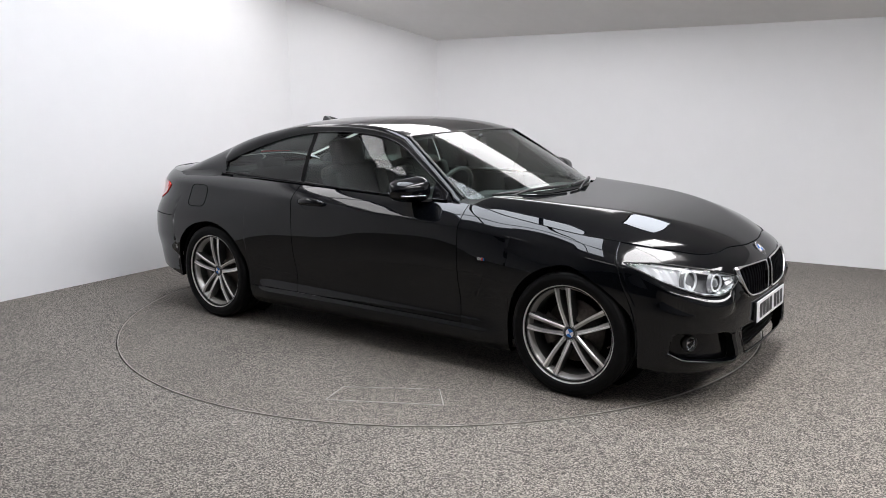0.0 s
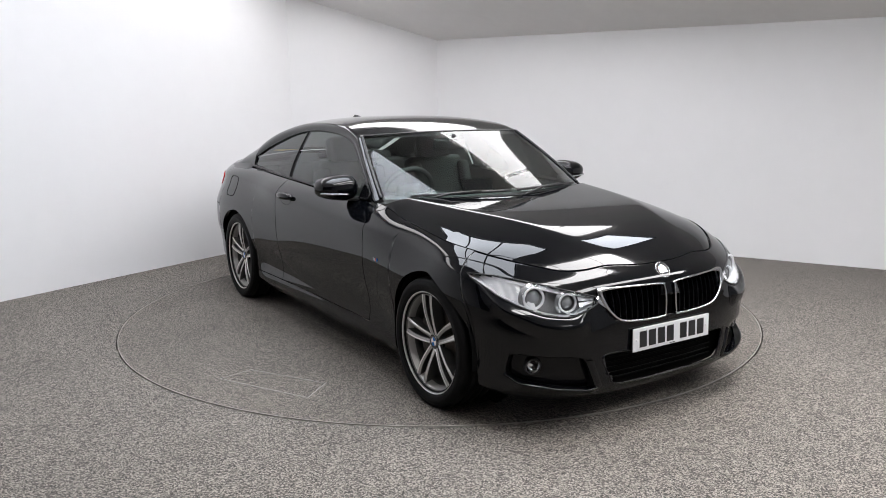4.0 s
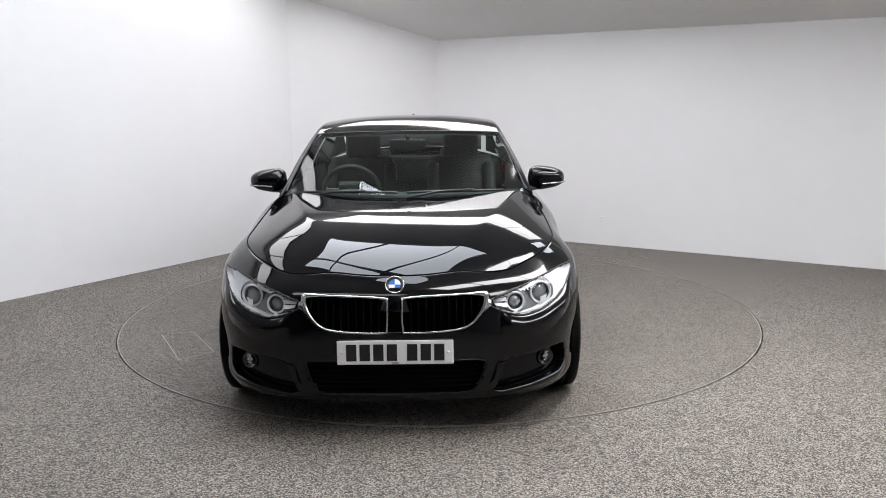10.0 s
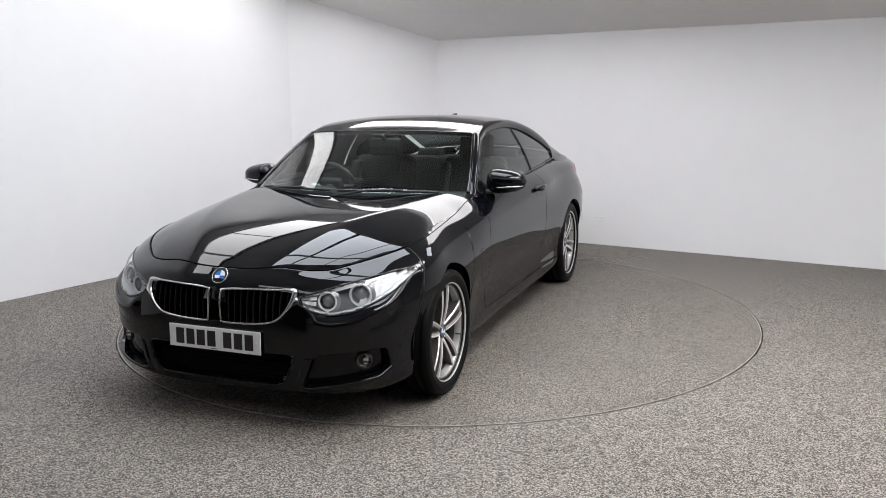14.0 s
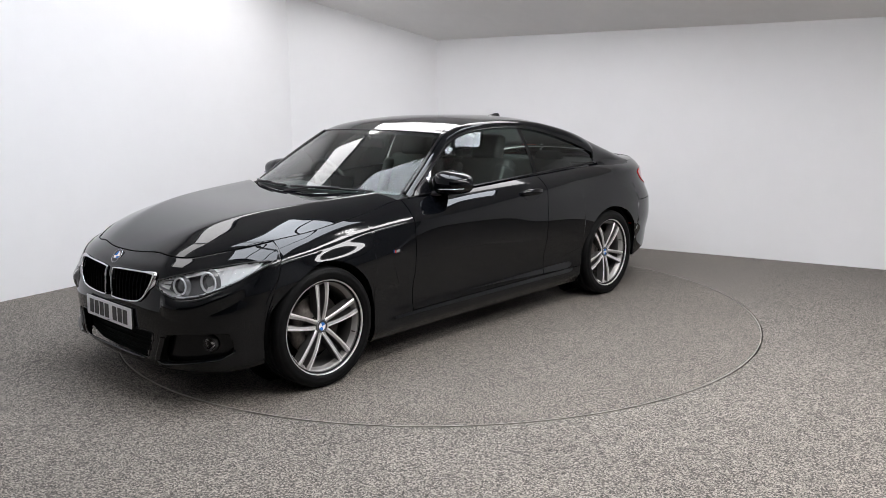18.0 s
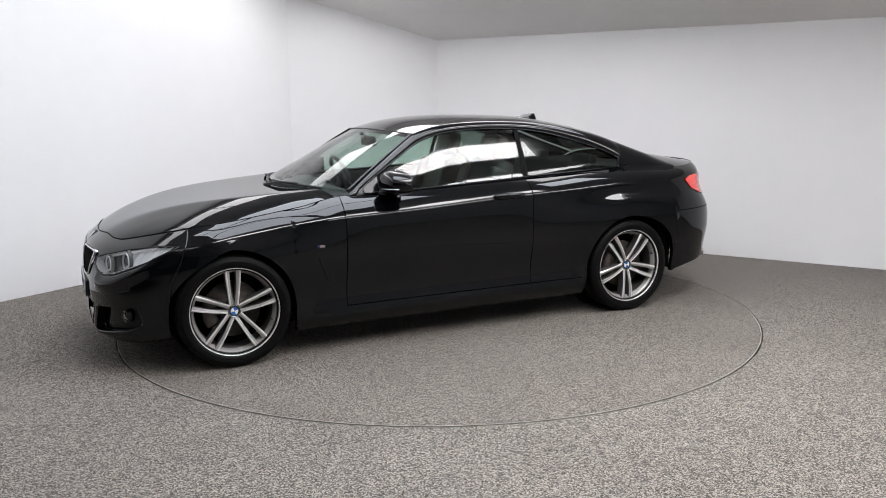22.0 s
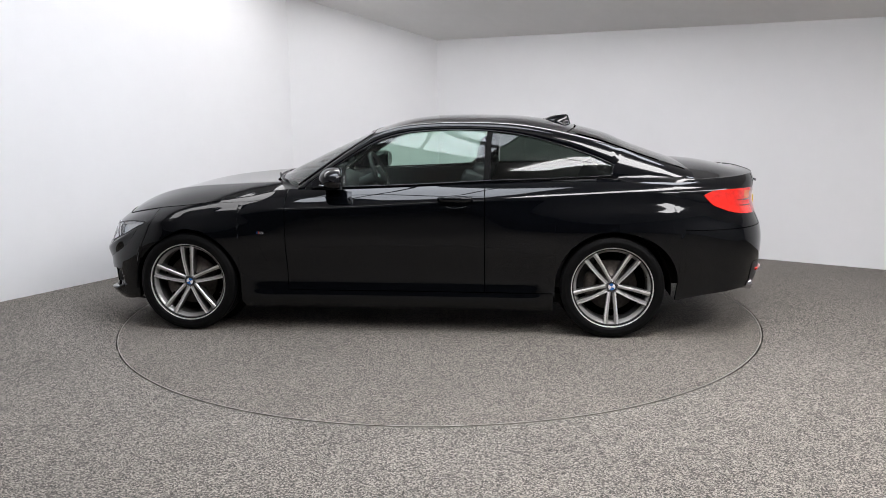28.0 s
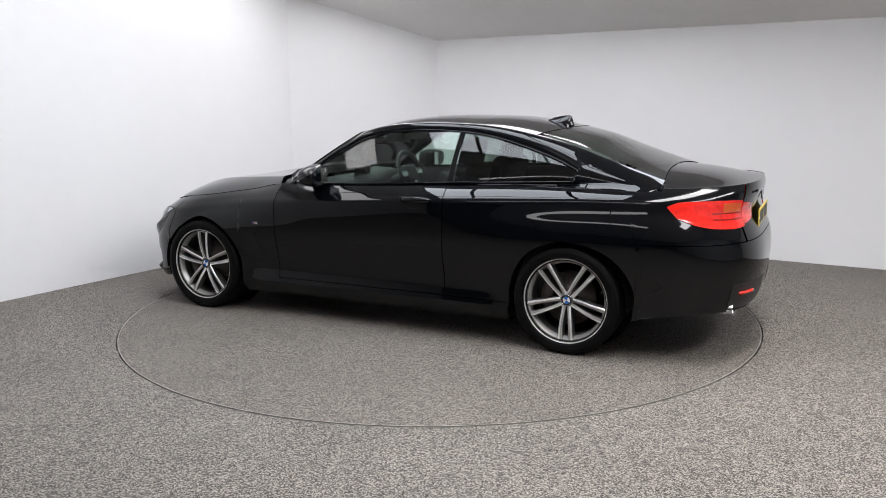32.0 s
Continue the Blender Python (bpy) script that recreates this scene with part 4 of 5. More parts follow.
for side in (1, -1):
    # kidney grille
    grille = part("kidney_grille", tube(draped(flip(KIDNEY, side), 0.004), [0.0052 + 0.010 * max(0, (y - 0.33) / 0.08) * max(0, (z - 0.55) / 0.12) for y, z in KIDNEY], 10, True, 1.0), M_CHROME, car, "chrome-framed kidney grille with black bars")
    for y in np.linspace(0.072, 0.378, 10):
        zz = [z for z in np.linspace(0.50, 0.68, 90) if inside(KIDNEY, y, z)]
        if len(zz) > 4:
            a, b = front_point(y * side, zz[0], -0.012), front_point(y * side, zz[-1], -0.012)
            n = 6
            G = []
            for i in range(n):
                p = front_point(y * side, zz[0] + (zz[-1] - zz[0]) * i / (n - 1), -0.006)
                G.append([(p.x - 0.045, p.y - 0.0045, p.z), (p.x, p.y - 0.0035, p.z), (p.x + 0.004, p.y, p.z), (p.x, p.y + 0.0035, p.z), (p.x - 0.045, p.y + 0.0045, p.z)])
            part("grille_bar", sheet(np.array(G)), M_TRIM, grille, smooth=False)

    # chrome wedge between the grille and the lamp
    G = []
    for u in np.linspace(0, 1, 10):
        y, za, zb = 0.372 + 0.058 * u, 0.566 + 0.050 * u ** 0.8, 0.668 - 0.030 * u ** 1.4
        G.append([tuple(front_point(max(y, float(np.interp(z, (0.536, 0.600, 0.652, 0.668), (0.335, 0.392, 0.408, 0.385)))) * side, z, 0.006 + 0.003 * math.sin(math.pi * k))) for k in np.linspace(0, 1, 7) for z in (za + (zb - za) * k,)])
    part("chrome_wedge", sheet(np.array(G), CAR_C), M_CHROME, grille)

    # headlamp
    ys = np.linspace(0.433, 0.851, 44)
    lo, hi = [(y, float(lamp_lo(y))) for y in ys], [(y, float(lamp_hi(y))) for y in ys]

    def lamp_grid(out, n=14, grow=0.0):
        G = []
        for (y, a), (_, b) in zip(lo, hi):
            G.append([tuple(front_point(y * side, a - grow + (b - a + 2 * grow) * k / (n - 1), out)) for k in range(n)])
        return np.array(G)

    lamp = part("headlamp", sheet(lamp_grid(-0.055, 14, 0.004), CAR_C), M_LAMP_D, car, "clear twin-projector headlamp with chrome reflector")
    edge = lo + hi[::-1]
    G = np.array([[tuple(front_point(y * side, z, o)) for o in (0.002, -0.02, -0.056)] for y, z in edge])
    part("housing_rim", sheet(G, close_u=True), M_LAMPBOX, lamp)
    part("lamp_seal", tube(draped(flip(edge, side), 0.001), 0.0035, 6, True), M_BLACK, lamp)
    cover = part("cover", sheet(lamp_grid(0.003), CAR_C), M_GLASS_C, lamp, "clear lamp cover")
    cover.visible_shadow = False
    # brow over the lenses and thin tray line below them
    pairs = list(zip(lo, hi))
    for f0, f1, o, mat, nm in ((0.80, 0.985, -0.010, M_LAMPBOX, "brow"), (0.02, 0.075, -0.006, M_LAMPBOX, "tray")):
        G = np.array([[tuple(front_point(y * side, a + (b - a) * k, o - 0.02 * abs(k - f1))) for k in np.linspace(f0, f1, 5)] for (y, a), (_, b) in pairs[1:-1]])
        part(nm, sheet(G, CAR_C), mat, lamp)
    # ribbed outer reflector
    G = np.array([[tuple(front_point(y * side, a + (b - a) * k, -0.030 - 0.010 * (1 - k) + 0.006 * (i % 3))) for k in np.linspace(0.05, 0.84, 8)] for i, ((y, a), (_, b)) in enumerate(pairs[27:-1])])
    part("side_reflector", sheet(G, CAR_C), M_LAMPBOX, lamp)
    # two bright fins that point at the grille
    for f0, f1 in ((0.26, 0.46), (0.56, 0.74)):
        G = np.array([[tuple(front_point(y * side, a + (b - a) * k, -0.014 - 0.006 * abs(k - f0) / 0.2)) for k in np.linspace(f0, f1, 4)] for (y, a), (_, b) in pairs[1:9]])
        part("inner_fin", sheet(G, CAR_C), M_LAMPBOX, lamp)
    for y, z, r in ((0.690, 0.638, 0.053), (0.558, 0.616, 0.045)):
        c = front_point(y * side, z, -0.026)
        m = Matrix.Translation(c) @ pose(0, 0, 0, 0, -4, 14 * side)
        part("light_ring", lathe([(r * 0.80, -0.004), (r * 0.83, 0.002), (r * 0.97, 0.004), (r * 1.02, -0.002)], 44, "X", m), M_RING, lamp, "frosted ring round the lens")
        part("bowl", lathe([(r * 1.32, -0.018), (r * 1.04, -0.004), (r * 0.97, -0.002)], 40, "X", m), M_LAMP_D, lamp)
        part("lens_tube", lathe([(r * 0.845, 0.0), (r * 0.82, -0.016), (r * 0.76, -0.026)], 32, "X", m), M_LAMP_D, lamp)
        part("lens", lathe([(0.0, 0.004), (r * 0.22, 0.003), (r * 0.46, -0.003), (r * 0.66, -0.013), (r * 0.80, -0.028)], 32, "X", m), M_LENS, lamp, "glass projector lens")
        part("ring_foot", box(0.010, 0.016, 0.008, m @ pose(0.004, 0, -r * 1.02)), M_LAMPBOX, lamp, smooth=False)
    # shelf of the bumper that runs under the lamp
    G = []
    for y in np.linspace(0.475, 0.845, 34):
        z0, w = float(lamp_lo(y)), (lambda v: v * v * (3 - 2 * v))(min(max(min((y - 0.470) / 0.055, (0.850 - y) / 0.07), 0.0), 1.0))
        G.append([tuple(front_point(y * side, z0 - dz, 0.001 + o * w)) for dz, o in ((0.003, -0.004), (0.008, 0.004), (0.018, 0.0115), (0.030, 0.0195), (0.037, 0.0225), (0.045, 0.0235), (0.060, 0.021), (0.085, 0.011), (0.115, 0.0))])
    part("lamp_shelf", sheet(np.array(G), CAR_C), M_PAINT, car)
    pts = [(y * side, float(lamp_lo(y)) - 0.020) for y in np.linspace(0.66, 0.76, 8)]
    part("washer_seam", tube(draped(pts, 0.0135), 0.0012, 5), M_DARK, car)
    # fog lamp in its black recess
    G = [[tuple(front_point(y * side, z, -0.045)) for z in np.linspace(0.185, 0.41, 8)] for y in np.linspace(0.46, 0.835, 14)]
    recess = part("fog_recess", sheet(np.array(G), CAR_C), M_TRIM, car, "black recess for the fog lamp")
    G = np.array([[tuple(front_point(y * side, z, o)) for o in (0.0, -0.006, -0.046)] for y, z in FOG_LOOP])
    part("recess_wall", sheet(G, close_u=True), M_DARK, recess)
    c = front_point(0.715 * side, 0.330, -0.030)
    m = Matrix.Translation(c) @ pose(0, 0, 0, 0, 0, 22 * side)
    fog = part("fog_lamp", lathe([(0.040, -0.02), (0.0385, 0.004), (0.035, 0.006), (0.032, 0.002)], 32, "X", m), M_BLACK, car, "round clear fog lamp")
    part("reflector", lathe([(0.032, 0.001), (0.024, -0.014), (0.010, -0.020), (0.0, -0.008)], 32, "X", m), M_CHROME, fog)
    part("lens", lathe([(0.0, 0.007), (0.018, 0.006), (0.0325, 0.002)], 32, "X", m), M_GLASS_C, fog)
    # blade under the recess: a painted ledge with a crisp upper edge that rises to a fang beside the intake
    G = []
    for y in np.linspace(0.420, 0.800, 34):
        z0 = float(np.interp(y, (0.42, 0.48, 0.62, 0.762, 0.80), (0.226, 0.214, 0.234, 0.260, 0.290)))
        w = min(1.0, (y - 0.415) / 0.05, (0.805 - y) / 0.05)
        G.append([tuple(front_point(y * side, max(z0 + dz, 0.186), o)) for dz, o in ((0.002, -0.030), (0.004, 0.006 * w), (0.003, 0.014 * w), (-0.003, 0.018 * w), (-0.012, 0.017 * w), (-0.030, 0.008 * w), (-0.050, 0.0005))])
    part("bumper_blade", sheet(np.array(G), CAR_C), M_PAINT, car)
    # slanted rib between the recess and the intake
    G = [[tuple(front_point((0.425 + 0.050 * k + e) * side, 0.222 + 0.132 * k, o)) for e, o in ((-0.016, 0.0005), (-0.004, 0.007), (0.006, 0.007), (0.022, 0.0005))] for k in np.linspace(0, 1, 14)]
    part("intake_rib", sheet(np.array(G), CAR_C), M_PAINT, car)

# lower intake: dark opening with fine bars and a thin lip
G = [[tuple(front_point(y, z, -0.060)) for z in np.linspace(0.18, 0.41, 6)] for y in np.linspace(-0.48, 0.48, 31)]
grid = part("lower_intake", sheet(np.array(G), CAR_C), M_DARK, car, "wide black lower air intake")
for z in np.linspace(0.235, 0.36, 6):
    part("intake_bar", tube([tuple(front_point(y, z, -0.052)) for y in np.linspace(-0.38, 0.38, 25)], 0.004, 6), M_DARK, grid)
rim = part("intake_rim", tube(draped(loop_curve([(-0.400, 0.366), (-0.2, 0.372), (0.2, 0.372), (0.400, 0.366), (0.385, 0.29), (0.335, 0.224), (0.15, 0.219), (-0.15, 0.219), (-0.335, 0.224), (-0.385, 0.29)], 96), -0.002), 0.0042, 6, True), M_TRIM, grid)
lip = [(-0.335, 0.222), (-0.2, 0.2165), (0.0, 0.2145), (0.2, 0.2165), (0.335, 0.222)]
part("intake_lip", tube(draped([(y, float(np.interp(y, [p[0] for p in lip], [p[1] for p in lip]))) for y in np.linspace(-0.335, 0.335, 31)], 0.001), 0.004, 6), M_PAINT, grid)

# number plates with plain bars for the characters
def number_plate(name, m, mat, label):
    plate = part(name, box(0.006, 0.520, 0.111, m), mat, car, label, smooth=False)
    bevelled(plate, 0.003, 2)
    x, n = -0.196, 0
    for k in range(7):
        if k == 4:
            x += 0.030
        part("bar", box(0.0016, 0.046, 0.076, m @ pose(0.0038, x, 0.0)), M_INK, plate, smooth=False)
        x += 0.0605
    for s in (-0.238, 0.238):
        part("screw_cap", lathe([(0, 0.0065), (0.005, 0.006), (0.006, 0.003)], 12, "X", m @ pose(0, s, 0)), M_PLATE, plate)
    part("bar", box(0.0016, 0.035, 0.003, m @ pose(0.0038, 0, -0.048)), M_INK, plate, smooth=False)
    return plate


number_plate("front_number_plate", pose(2.172, 0, 0.420, 0, -2, 0), M_PLATE, "white number plate with black bars")
part("plate_holder", box(0.02, 0.50, 0.095, pose(2.160, 0, 0.42, 0, -2, 0)), M_BLACK, car, smooth=False)
number_plate("rear_number_plate", pose(-2.404, 0, 0.80, 0, 0, 180), M_PLATE_Y, "yellow number plate with black bars")
roundel(car, "bonnet_badge", 0.041, pose(2.098, 0, 0.712) @ pose(0, 0, 0, 0, -38, 0) @ pose(0, 0, 0, 0, 0, -90), "round blue and white badge")
roundel(car, "boot_badge", 0.038, pose(-2.394, 0, 0.925) @ pose(0, 0, 0, 0, 0, 90), "round blue and white badge")

# ---------------------------------------------------------------- side details
for side in (1, -1):
    # wing badge: three slanted colour bars and a silver block
    base = side_point(0.886, 0.672, side, 0.0015)
    badge = part("wing_badge", box(0.030, 0.004, 0.016, Matrix.Translation(base + Vector((-0.010, 0, 0)))), M_SILVER, car, "small silver badge with colour bars", smooth=False)
    for k, mt in enumerate((M_BLUE, M_INK, M_RED)):
        part("colour_bar", box(0.004, 0.004, 0.016, Matrix.Translation(base + Vector((0.018 - 0.0055 * k, 0.0006 * side, 0)))), mt, badge, smooth=False)
    # slit of the air vent behind the front wheel
    slit = [(0.905 - 0.075 * u ** 1.4, 0.630 - 0.190 * u) for u in np.linspace(0, 1, 14)]
    part("wing_vent", tube([tuple(side_point(x, z, side, -0.001)) for x, z in slit], [0.0006 + 0.0012 * math.sin(math.pi * min(max(u, 0.05), 0.95)) ** 0.6 for u in np.linspace(0, 1, 14)], 6), M_DARK, car, "narrow dark air vent behind the wheel")
    # door handle in its cup
    hx, hz = -0.405, 0.882
    c = side_point(hx, hz, side)
    G = []
    for a in np.linspace(0, 2 * math.pi, 28, endpoint=False):
        row = []
        for k in (1.0, 0.8, 0.45, 0.02):
            q = side_point(hx + 0.092 * k * math.cos(a), hz - 0.004 + 0.040 * k * math.sin(a), side, 0.0012 - 0.022 * (1 - k ** 3))
            row.append(tuple(q))
        G.append(row)
    handle = part("door_handle", tube([tuple(side_point(hx - 0.105 + 0.21 * u, hz + 0.012 + 0.004 * math.sin(math.pi * u), side, 0.006 + 0.030 * math.sin(math.pi * u) ** 0.45)) for u in np.linspace(0, 1, 22)],
                                      [0.007 + 0.0115 * math.sin(math.pi * min(max(u, 0.04), 0.96)) ** 0.4 for u in np.linspace(0, 1, 22)], 10, False, 1.25), M_PAINT, car, "black pull handle in a shallow cup")
    part("handle_cup", sheet(np.array(G), close_u=True), M_PAINT, handle)
    # mirror
    G = []
    mc = Vector((0.375, 0.898 * side, 1.018))
    for v in np.linspace(-1, 1, 22):
        row = []
        for a in np.linspace(0, 2 * math.pi, 40, endpoint=False):
            # v runs across the car; the section is a rounded wedge, flat behind
            r = max(1 - abs(v) ** 3.2, 0) ** (1 / 2.4)
            ca, sa = math.cos(a), math.sin(a)
            x = 0.100 * r * (math.copysign(abs(ca) ** (0.9 if ca > 0 else 0.35), ca) if ca > 0 else 0.55 * math.copysign(abs(ca) ** 0.35, ca))
            z = 0.074 * r * math.copysign(abs(sa) ** 0.75, sa) * (0.98 - 0.24 * v)
            row.append((mc.x + x - 0.02 * v, mc.y + side * v * 0.122, mc.z + z + 0.012 * v * 0.0))
        G.append(row)
    G = np.array(G).transpose(1, 0, 2)
    mirror = part("door_mirror", sheet(G, tuple(mc), close_u=True), M_PAINT, car, "gloss black door mirror")
    part("indicator_strip", tube([(mc.x + 0.092 * (1 - (v * 0.96) ** 4) ** 0.5 - 0.02 * v + 0.004, mc.y + side * v * 0.122, mc.z - 0.030 + 0.006 * v) for v in np.linspace(-0.30, 0.92, 16)], 0.005, 6, False, 1.0), M_SILVER, mirror, "silver indicator strip")
    part("mirror_base", tube([(mc.x + 0.03, mc.y + side * (-0.01), mc.z - 0.050), (0.42, 0.835 * side, 0.958), (0.44, 0.775 * side, 0.952)], [0.040, 0.030, 0.034], 12, False, 0.45), M_BLACK, mirror)
    part("mirror_glass", box(0.002, 0.17, 0.105, Matrix.Translation((mc.x - 0.050, mc.y, mc.z)) @ pose(0, 0, 0, 0, 0, -4 * side)), M_CHROME, mirror, "mirror glass", smooth=False)
    # corner trim at the foot of the pillar
    G = [[house_point(x, z, side, 0.007) for z in (float(dlo_lo(x)), max(float(dlo_hi(x)), float(dlo_lo(x)) + 0.001))] for x in np.linspace(0.60, 0.46, 6)]
    part("mirror_triangle", sheet(np.array(G), CAR_C), M_TRIM, car)
    # tail lamp
    tl_y = (0.34, 0.42, 0.50, 0.60, 0.71, 0.778, 0.806)
    t_lo = pchip(tl_y, (0.822, 0.800, 0.788, 0.782, 0.790, 0.812, 0.850))
    t_hi = pchip(tl_y, (0.905, 0.922, 0.934, 0.942, 0.944, 0.940, 0.915))

    def tail_grid(y0, y1, k0, k1, out, n=24, m=10):
        return np.array([[tuple(rear_point(y * side, float(t_lo(y)) + (float(t_hi(y)) - float(t_lo(y))) * k, out)) for k in np.linspace(k0, k1, m)] for y in np.linspace(y0, y1, n)])

    tail = part("tail_lamp", sheet(tail_grid(0.502, 0.806, 0, 1, 0.007), CAR_C), M_RED, car, "red tail lamp wrapping the rear corner")
    thick(tail, 0.02)
    part("lid_lamp", sheet(tail_grid(0.342, 0.497, 0.06, 0.94, 0.006), CAR_C), M_RED, tail)
    part("amber_band", sheet(tail_grid(0.515, 0.64, 0.58, 0.90, 0.0085), CAR_C), M_AMBER, tail, "amber indicator band")
    for k in (0.30, 0.52):
        part("light_bar", sheet(tail_grid(0.515, 0.70, k, k + 0.05, 0.0082, 20, 3), CAR_C), M_RED_D, tail)
    part("rear_reflector", tube([tuple(rear_point(y * side, 0.405, 0.007)) for y in np.linspace(0.46, 0.60, 10)], 0.013, 6, False, 0.8), M_RED, car)

    G = [[tuple(rear_point(y * side, z0 + (0.455 + 0.03 * (y - 0.3) - z0) * k, 0.0035 * math.sin(math.pi * min(max(k, 0.02), 0.98)) ** 0.3)) for k in np.linspace(0, 1, 10) for z0 in (0.315,)] for y in np.linspace(0.20, 0.66, 18)]
    part("bumper_insert", sheet(np.array(G), CAR_C), M_BLACK, car, "satin black lower bumper insert")

# twin tailpipes on the left
for y in (0.535, 0.615):
    pipe = part("tailpipe", lathe([(0.030, -0.12), (0.036, -0.02), (0.037, 0.0), (0.034, 0.003), (0.032, 0.0), (0.031, -0.08), (0.0, -0.08)], 28, "X", pose(-2.325, y, 0.310, 0, 0, 180)), M_CHROME, car, "round chrome tailpipe")
part("diffuser", box(0.20, 0.80, 0.09, pose(-2.20, 0, 0.345)), M_BLACK, car, smooth=False)
for k in range(6):
    part("lid_letter_bar", box(0.003, 0.012, 0.016, pose(-2.397, 0.33 - 0.02 * k, 0.965)), M_CHROME, car, smooth=False)

# roof fin
G = []
for u in np.linspace(0, 1, 20):
    h = 0.066 * (1 - (1 - u) ** 1.5) if u < 0.88 else 0.066 * (1 - (1 - 0.88) ** 1.5) * (1 - (u - 0.88) / 0.12) ** 0.6
    w = 0.040 * math.sin(math.pi * (0.12 + 0.80 * u)) ** 0.7
    x = -0.965 - 0.200 * u
    zb = float(np.interp(-x, -c_x(np.linspace(0, 3, 301)), c_z(np.linspace(0, 3, 301)))) - 0.008
    row = []
    for a in np.linspace(0, math.pi, 14):
        row.append((x, w * math.cos(a) * (1 - 0.55 * math.sin(a)), zb + 0.008 + h * math.sin(a) ** 0.8))
    G.append(row)
part("aerial_fin", sheet(np.array(G), CAR_C), M_PAINT, car, "black shark-fin aerial")

# wipers, cowl
G = []
for s in np.linspace(-1, 1, 41):
    a = roof_point(0.0, s * 0.97)
    xh, yh = 0.96 - 0.22 * s * s, a[1]
    zh = float(np.interp(abs(s), np.linspace(0, 1, 71), hood_grid[70:, 0, 2]))
    G.append([(xh + 0.01, yh * 1.0, zh - 0.030), (xh - 0.03, yh, zh - 0.034), (a[0] - 0.01, a[1], a[2] - 0.012), (a[0] - 0.06, a[1], a[2] + 0.012)])
part("cowl", sheet(np.array(G), CAR_C), M_BLACK, car)
for s0, s1, t1 in ((0.80, 0.02, 0.10), (-0.05, -0.82, 0.085)):
    pts = []
    for u in np.linspace(0, 1, 16):
        q = roof_point(0.012 + 0.3 * t1 * u * (1 - u), s0 + (s1 - s0) * u)
        pts.append((q[0] + 0.004, q[1], q[2] + 0.010))
    wiper = part("wiper", tube(pts, 0.0065, 6, False, 1.3), M_BLACK, car, "black windscreen wiper at rest")
    q0, q1 = pts[5], roof_point(0.0, s1)
    part("wiper_arm", tube([(q1[0] + 0.05, q1[1], q1[2] - 0.012), (pts[10][0] + 0.02, pts[10][1], pts[10][2] + 0.004), (q0[0], q0[1], q0[2] + 0.007)], 0.0075, 6), M_BLACK, wiper)

# ---------------------------------------------------------------- cabin
def cushion(name, m, sx, sy, sz, mat=None, parent=car, label=""):
    ob = part(name, box(sx, sy, sz, m), mat or M_LEATHER, parent, label)
    return bevelled(ob, min(sx, sy, sz) * 0.36, 4)


for y in (0.37, -0.37):
    seat = cushion("front_seat", pose(-0.08, y, 0.50, 0, -8, 0), 0.52, 0.50, 0.16, label="black leather front seat")
    cushion("backrest", pose(-0.47, y, 0.80, 0, -20, 0), 0.14, 0.48, 0.62, parent=seat)
    for s in (-1, 1):
        cushion("side_bolster", pose(-0.43, y + 0.21 * s, 0.80, 0, -20, 0), 0.16, 0.09, 0.52, parent=seat)
    cushion("headrest", pose(-0.575, y, 1.170, 0, -14, 0), 0.10, 0.26, 0.19, parent=seat)
    for s in (-0.06, 0.06):
        part("post", tube([(-0.55, y + s, 1.04), (-0.572, y + s, 1.13)], 0.006, 8), M_CHROME, seat)
rear_seat = cushion("rear_seat", pose(-1.02, 0, 0.56, 0, -8, 0), 0.45, 1.15, 0.14, label="black leather rear bench")
cushion("backrest", pose(-1.28, 0, 0.80, 0, -24, 0), 0.14, 1.12, 0.50, parent=rear_seat)
for y in (0.33, -0.33):
    cushion("headrest", pose(-1.385, y, 1.045, 0, -20, 0), 0.08, 0.24, 0.11, parent=rear_seat)
part("rear_bulkhead", box(0.03, 1.50, 0.72, pose(-1.46, 0, 0.655)), M_DARK, car, smooth=False)
part("parcel_shelf", box(0.56, 1.42, 0.03, pose(-1.685, 0, 0.992)), M_CABIN, car, smooth=False)
# dashboard: swept section
sec = [(0.80, 0.925), (0.66, 0.950), (0.56, 0.948), (0.50, 0.925), (0.475, 0.88), (0.49, 0.80), (0.55, 0.70), (0.60, 0.55)]
G = [[(x - 0.05 * (s ** 2) * (1 if x > 0.7 else 0.2), s * 0.70, z - (0.02 * s ** 4) + (0.028 * math.exp(-((s + 0.53) / 0.22) ** 2) if 0.49 < x < 0.7 and z > 0.9 else 0)) for x, z in sec] for s in np.linspace(-1, 1, 61)]
dash = part("dashboard", sheet(np.array(G), (0.9, 0, 0.6)), M_CABIN, car, "charcoal dashboard")
part("screen", box(0.012, 0.22, 0.085, pose(0.53, 0.02, 0.985, 0, -12, 0)), M_TRIM, dash, smooth=False)
part("trim_strip", box(0.012, 0.62, 0.02, pose(0.478, 0.32, 0.855)), M_SILVER, dash, smooth=False)
part("centre_console", box(0.75, 0.22, 0.30, pose(0.18, 0, 0.50)), M_CABIN, car, smooth=False)
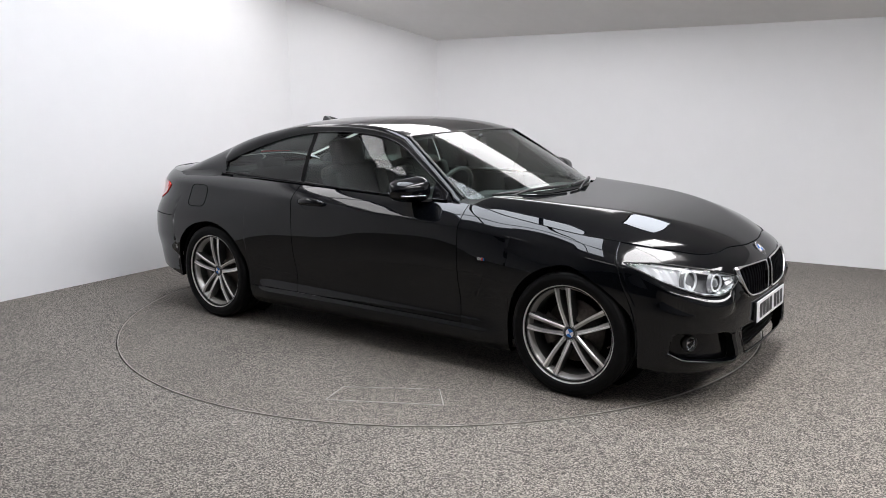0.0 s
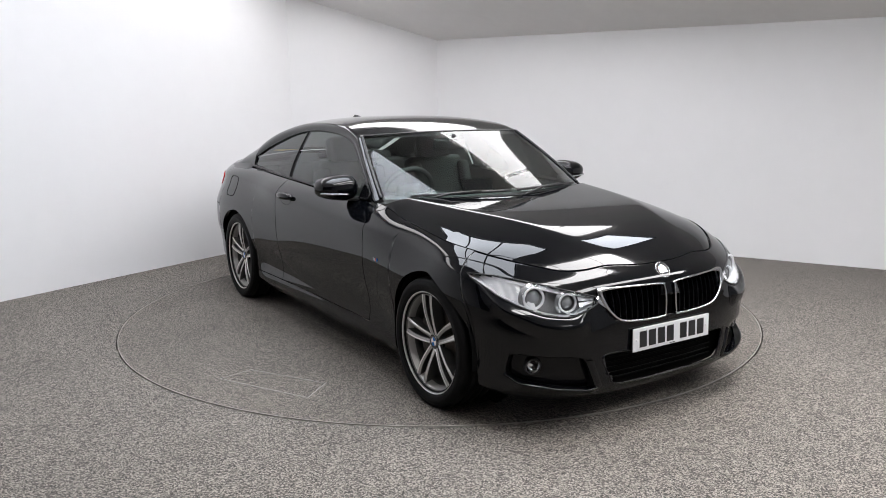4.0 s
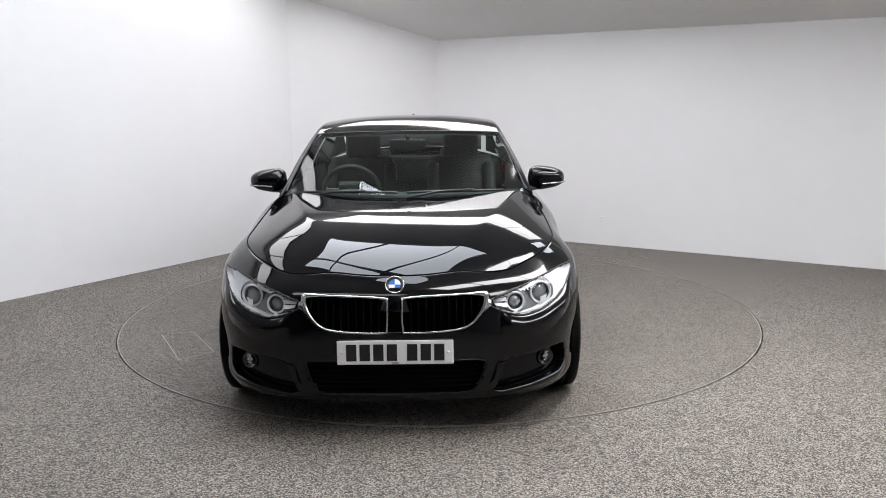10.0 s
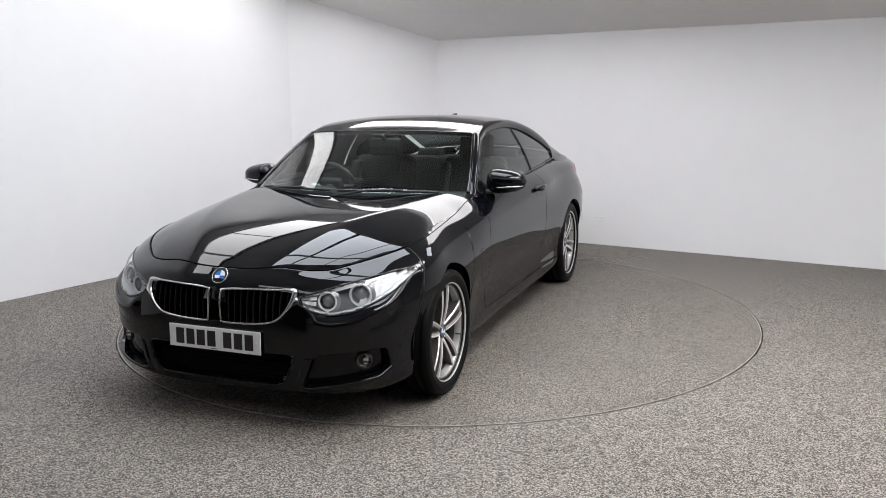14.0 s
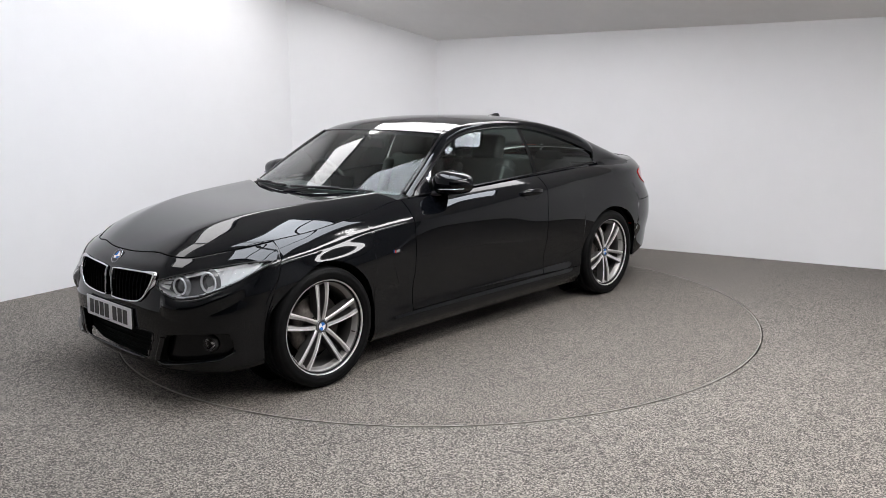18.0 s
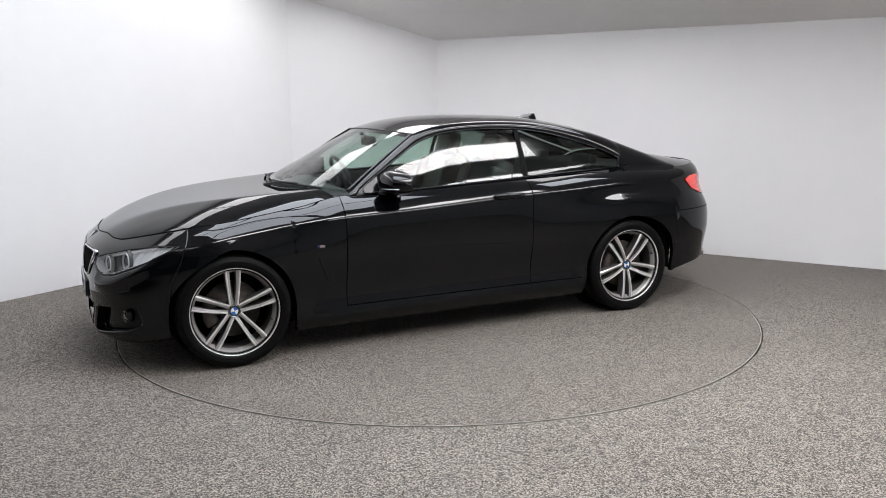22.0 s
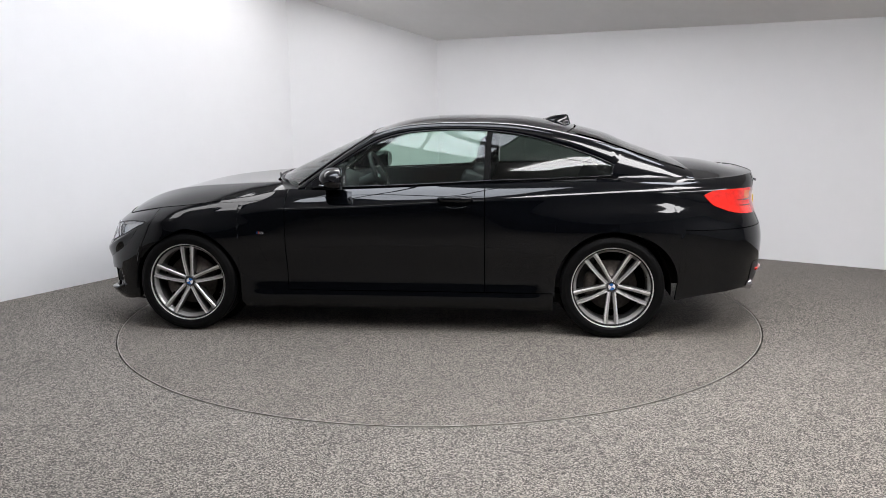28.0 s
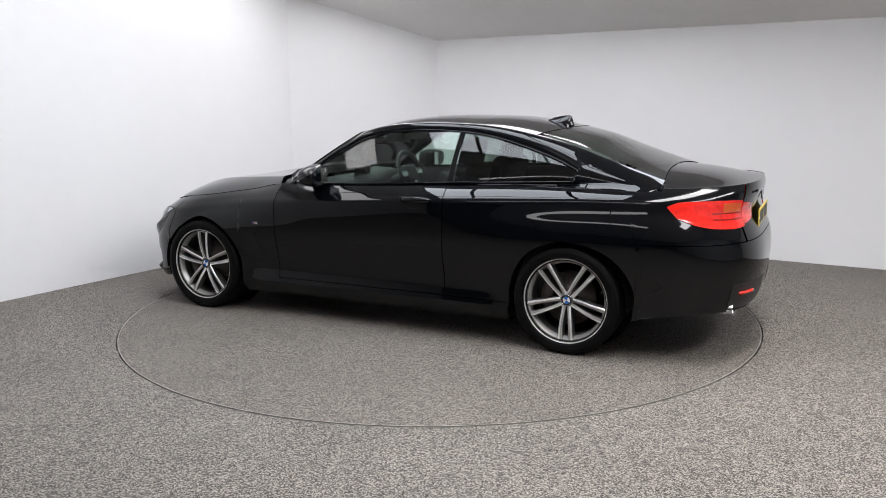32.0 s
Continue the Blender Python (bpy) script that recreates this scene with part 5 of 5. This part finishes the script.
# steering wheel on the right
sw = pose(0.305, -0.37, 0.935, 0, -66, 0)
ring_pts = [tuple(sw @ Vector((0.182 * math.cos(a), 0.182 * math.sin(a), 0))) for a in np.linspace(0, 2 * math.pi, 48, endpoint=False)]
wheel = part("steering_wheel", tube(ring_pts, 0.015, 10, True, 1.0, (0.9, 0.1, 0.4)), M_LEATHER, car, "black leather steering wheel")
bevelled(part("hub_pad", box(0.15, 0.17, 0.05, sw @ pose(0, 0, -0.01)), M_CABIN, wheel, smooth=True), 0.02, 3)
for a in (90, -90, 180):
    part("spoke", box(0.12, 0.035, 0.02, sw @ pose(0, 0, 0, 0, 0, a) @ pose(0.12, 0, 0)), M_SILVER, wheel, smooth=False)
part("steering_column", tube([tuple(sw @ Vector((0, 0, -0.03))), tuple(sw @ Vector((0, 0, -0.28)))], 0.045, 12), M_CABIN, car)
# rear-view mirror
rv = part("rear_view_mirror", box(0.035, 0.24, 0.07, pose(0.235, 0, 1.235, 0, 8, 0)), M_BLACK, car, "black rear-view mirror")
bevelled(rv, 0.014, 3)
part("stalk", tube([(0.25, 0, 1.26), (0.29, 0, 1.29)], 0.014, 8), M_BLACK, rv)
# headliner and inner pillars
P = roof_sheet(0.98, 2.02, 24, 21, 0.97)
P[..., 2] -= 0.022
part("headliner", sheet(P, (0, 0, 3)), M_CABIN, car)
for side in (1, -1):
    G = [[(x, 0.765 * side, z) for z in np.linspace(0.30, float(dlo_lo(x)) - 0.012, 5)] for x in np.linspace(0.60, -1.30, 20)]
    part("door_card", sheet(np.array(G), (0, 3 * side, 0.6)), M_CABIN, car)
part("cabin_floor", box(2.2, 1.45, 0.03, pose(-0.4, 0, 0.30)), M_DARK, car, smooth=False)
part("bulkhead", box(0.03, 1.40, 0.62, pose(0.80, 0, 0.60)), M_DARK, car, smooth=False)


# ---------------------------------------------------------------- what moves
CAR_OFF = Vector((0.2193, -0.1982, 0))


def heading(t):
    """Heading of the turntable in degrees."""
    s = (t - 16) / 16
    return math.degrees(-1.54461 - 0.094747 * (t - 9.7) + 0.019474 * s * s + 0.032210 * s ** 3)


def motions():
    times = [float(t) for t in range(0, 33, 2)]
    walk(turntable, [(t, pose(0, 0, 0, 0, 0, heading(t))) for t in times])
    walk(car, [(t, pose(0, 0, 0, 0, 0, heading(t)) @ Matrix.Translation(CAR_OFF)) for t in times])


motions()
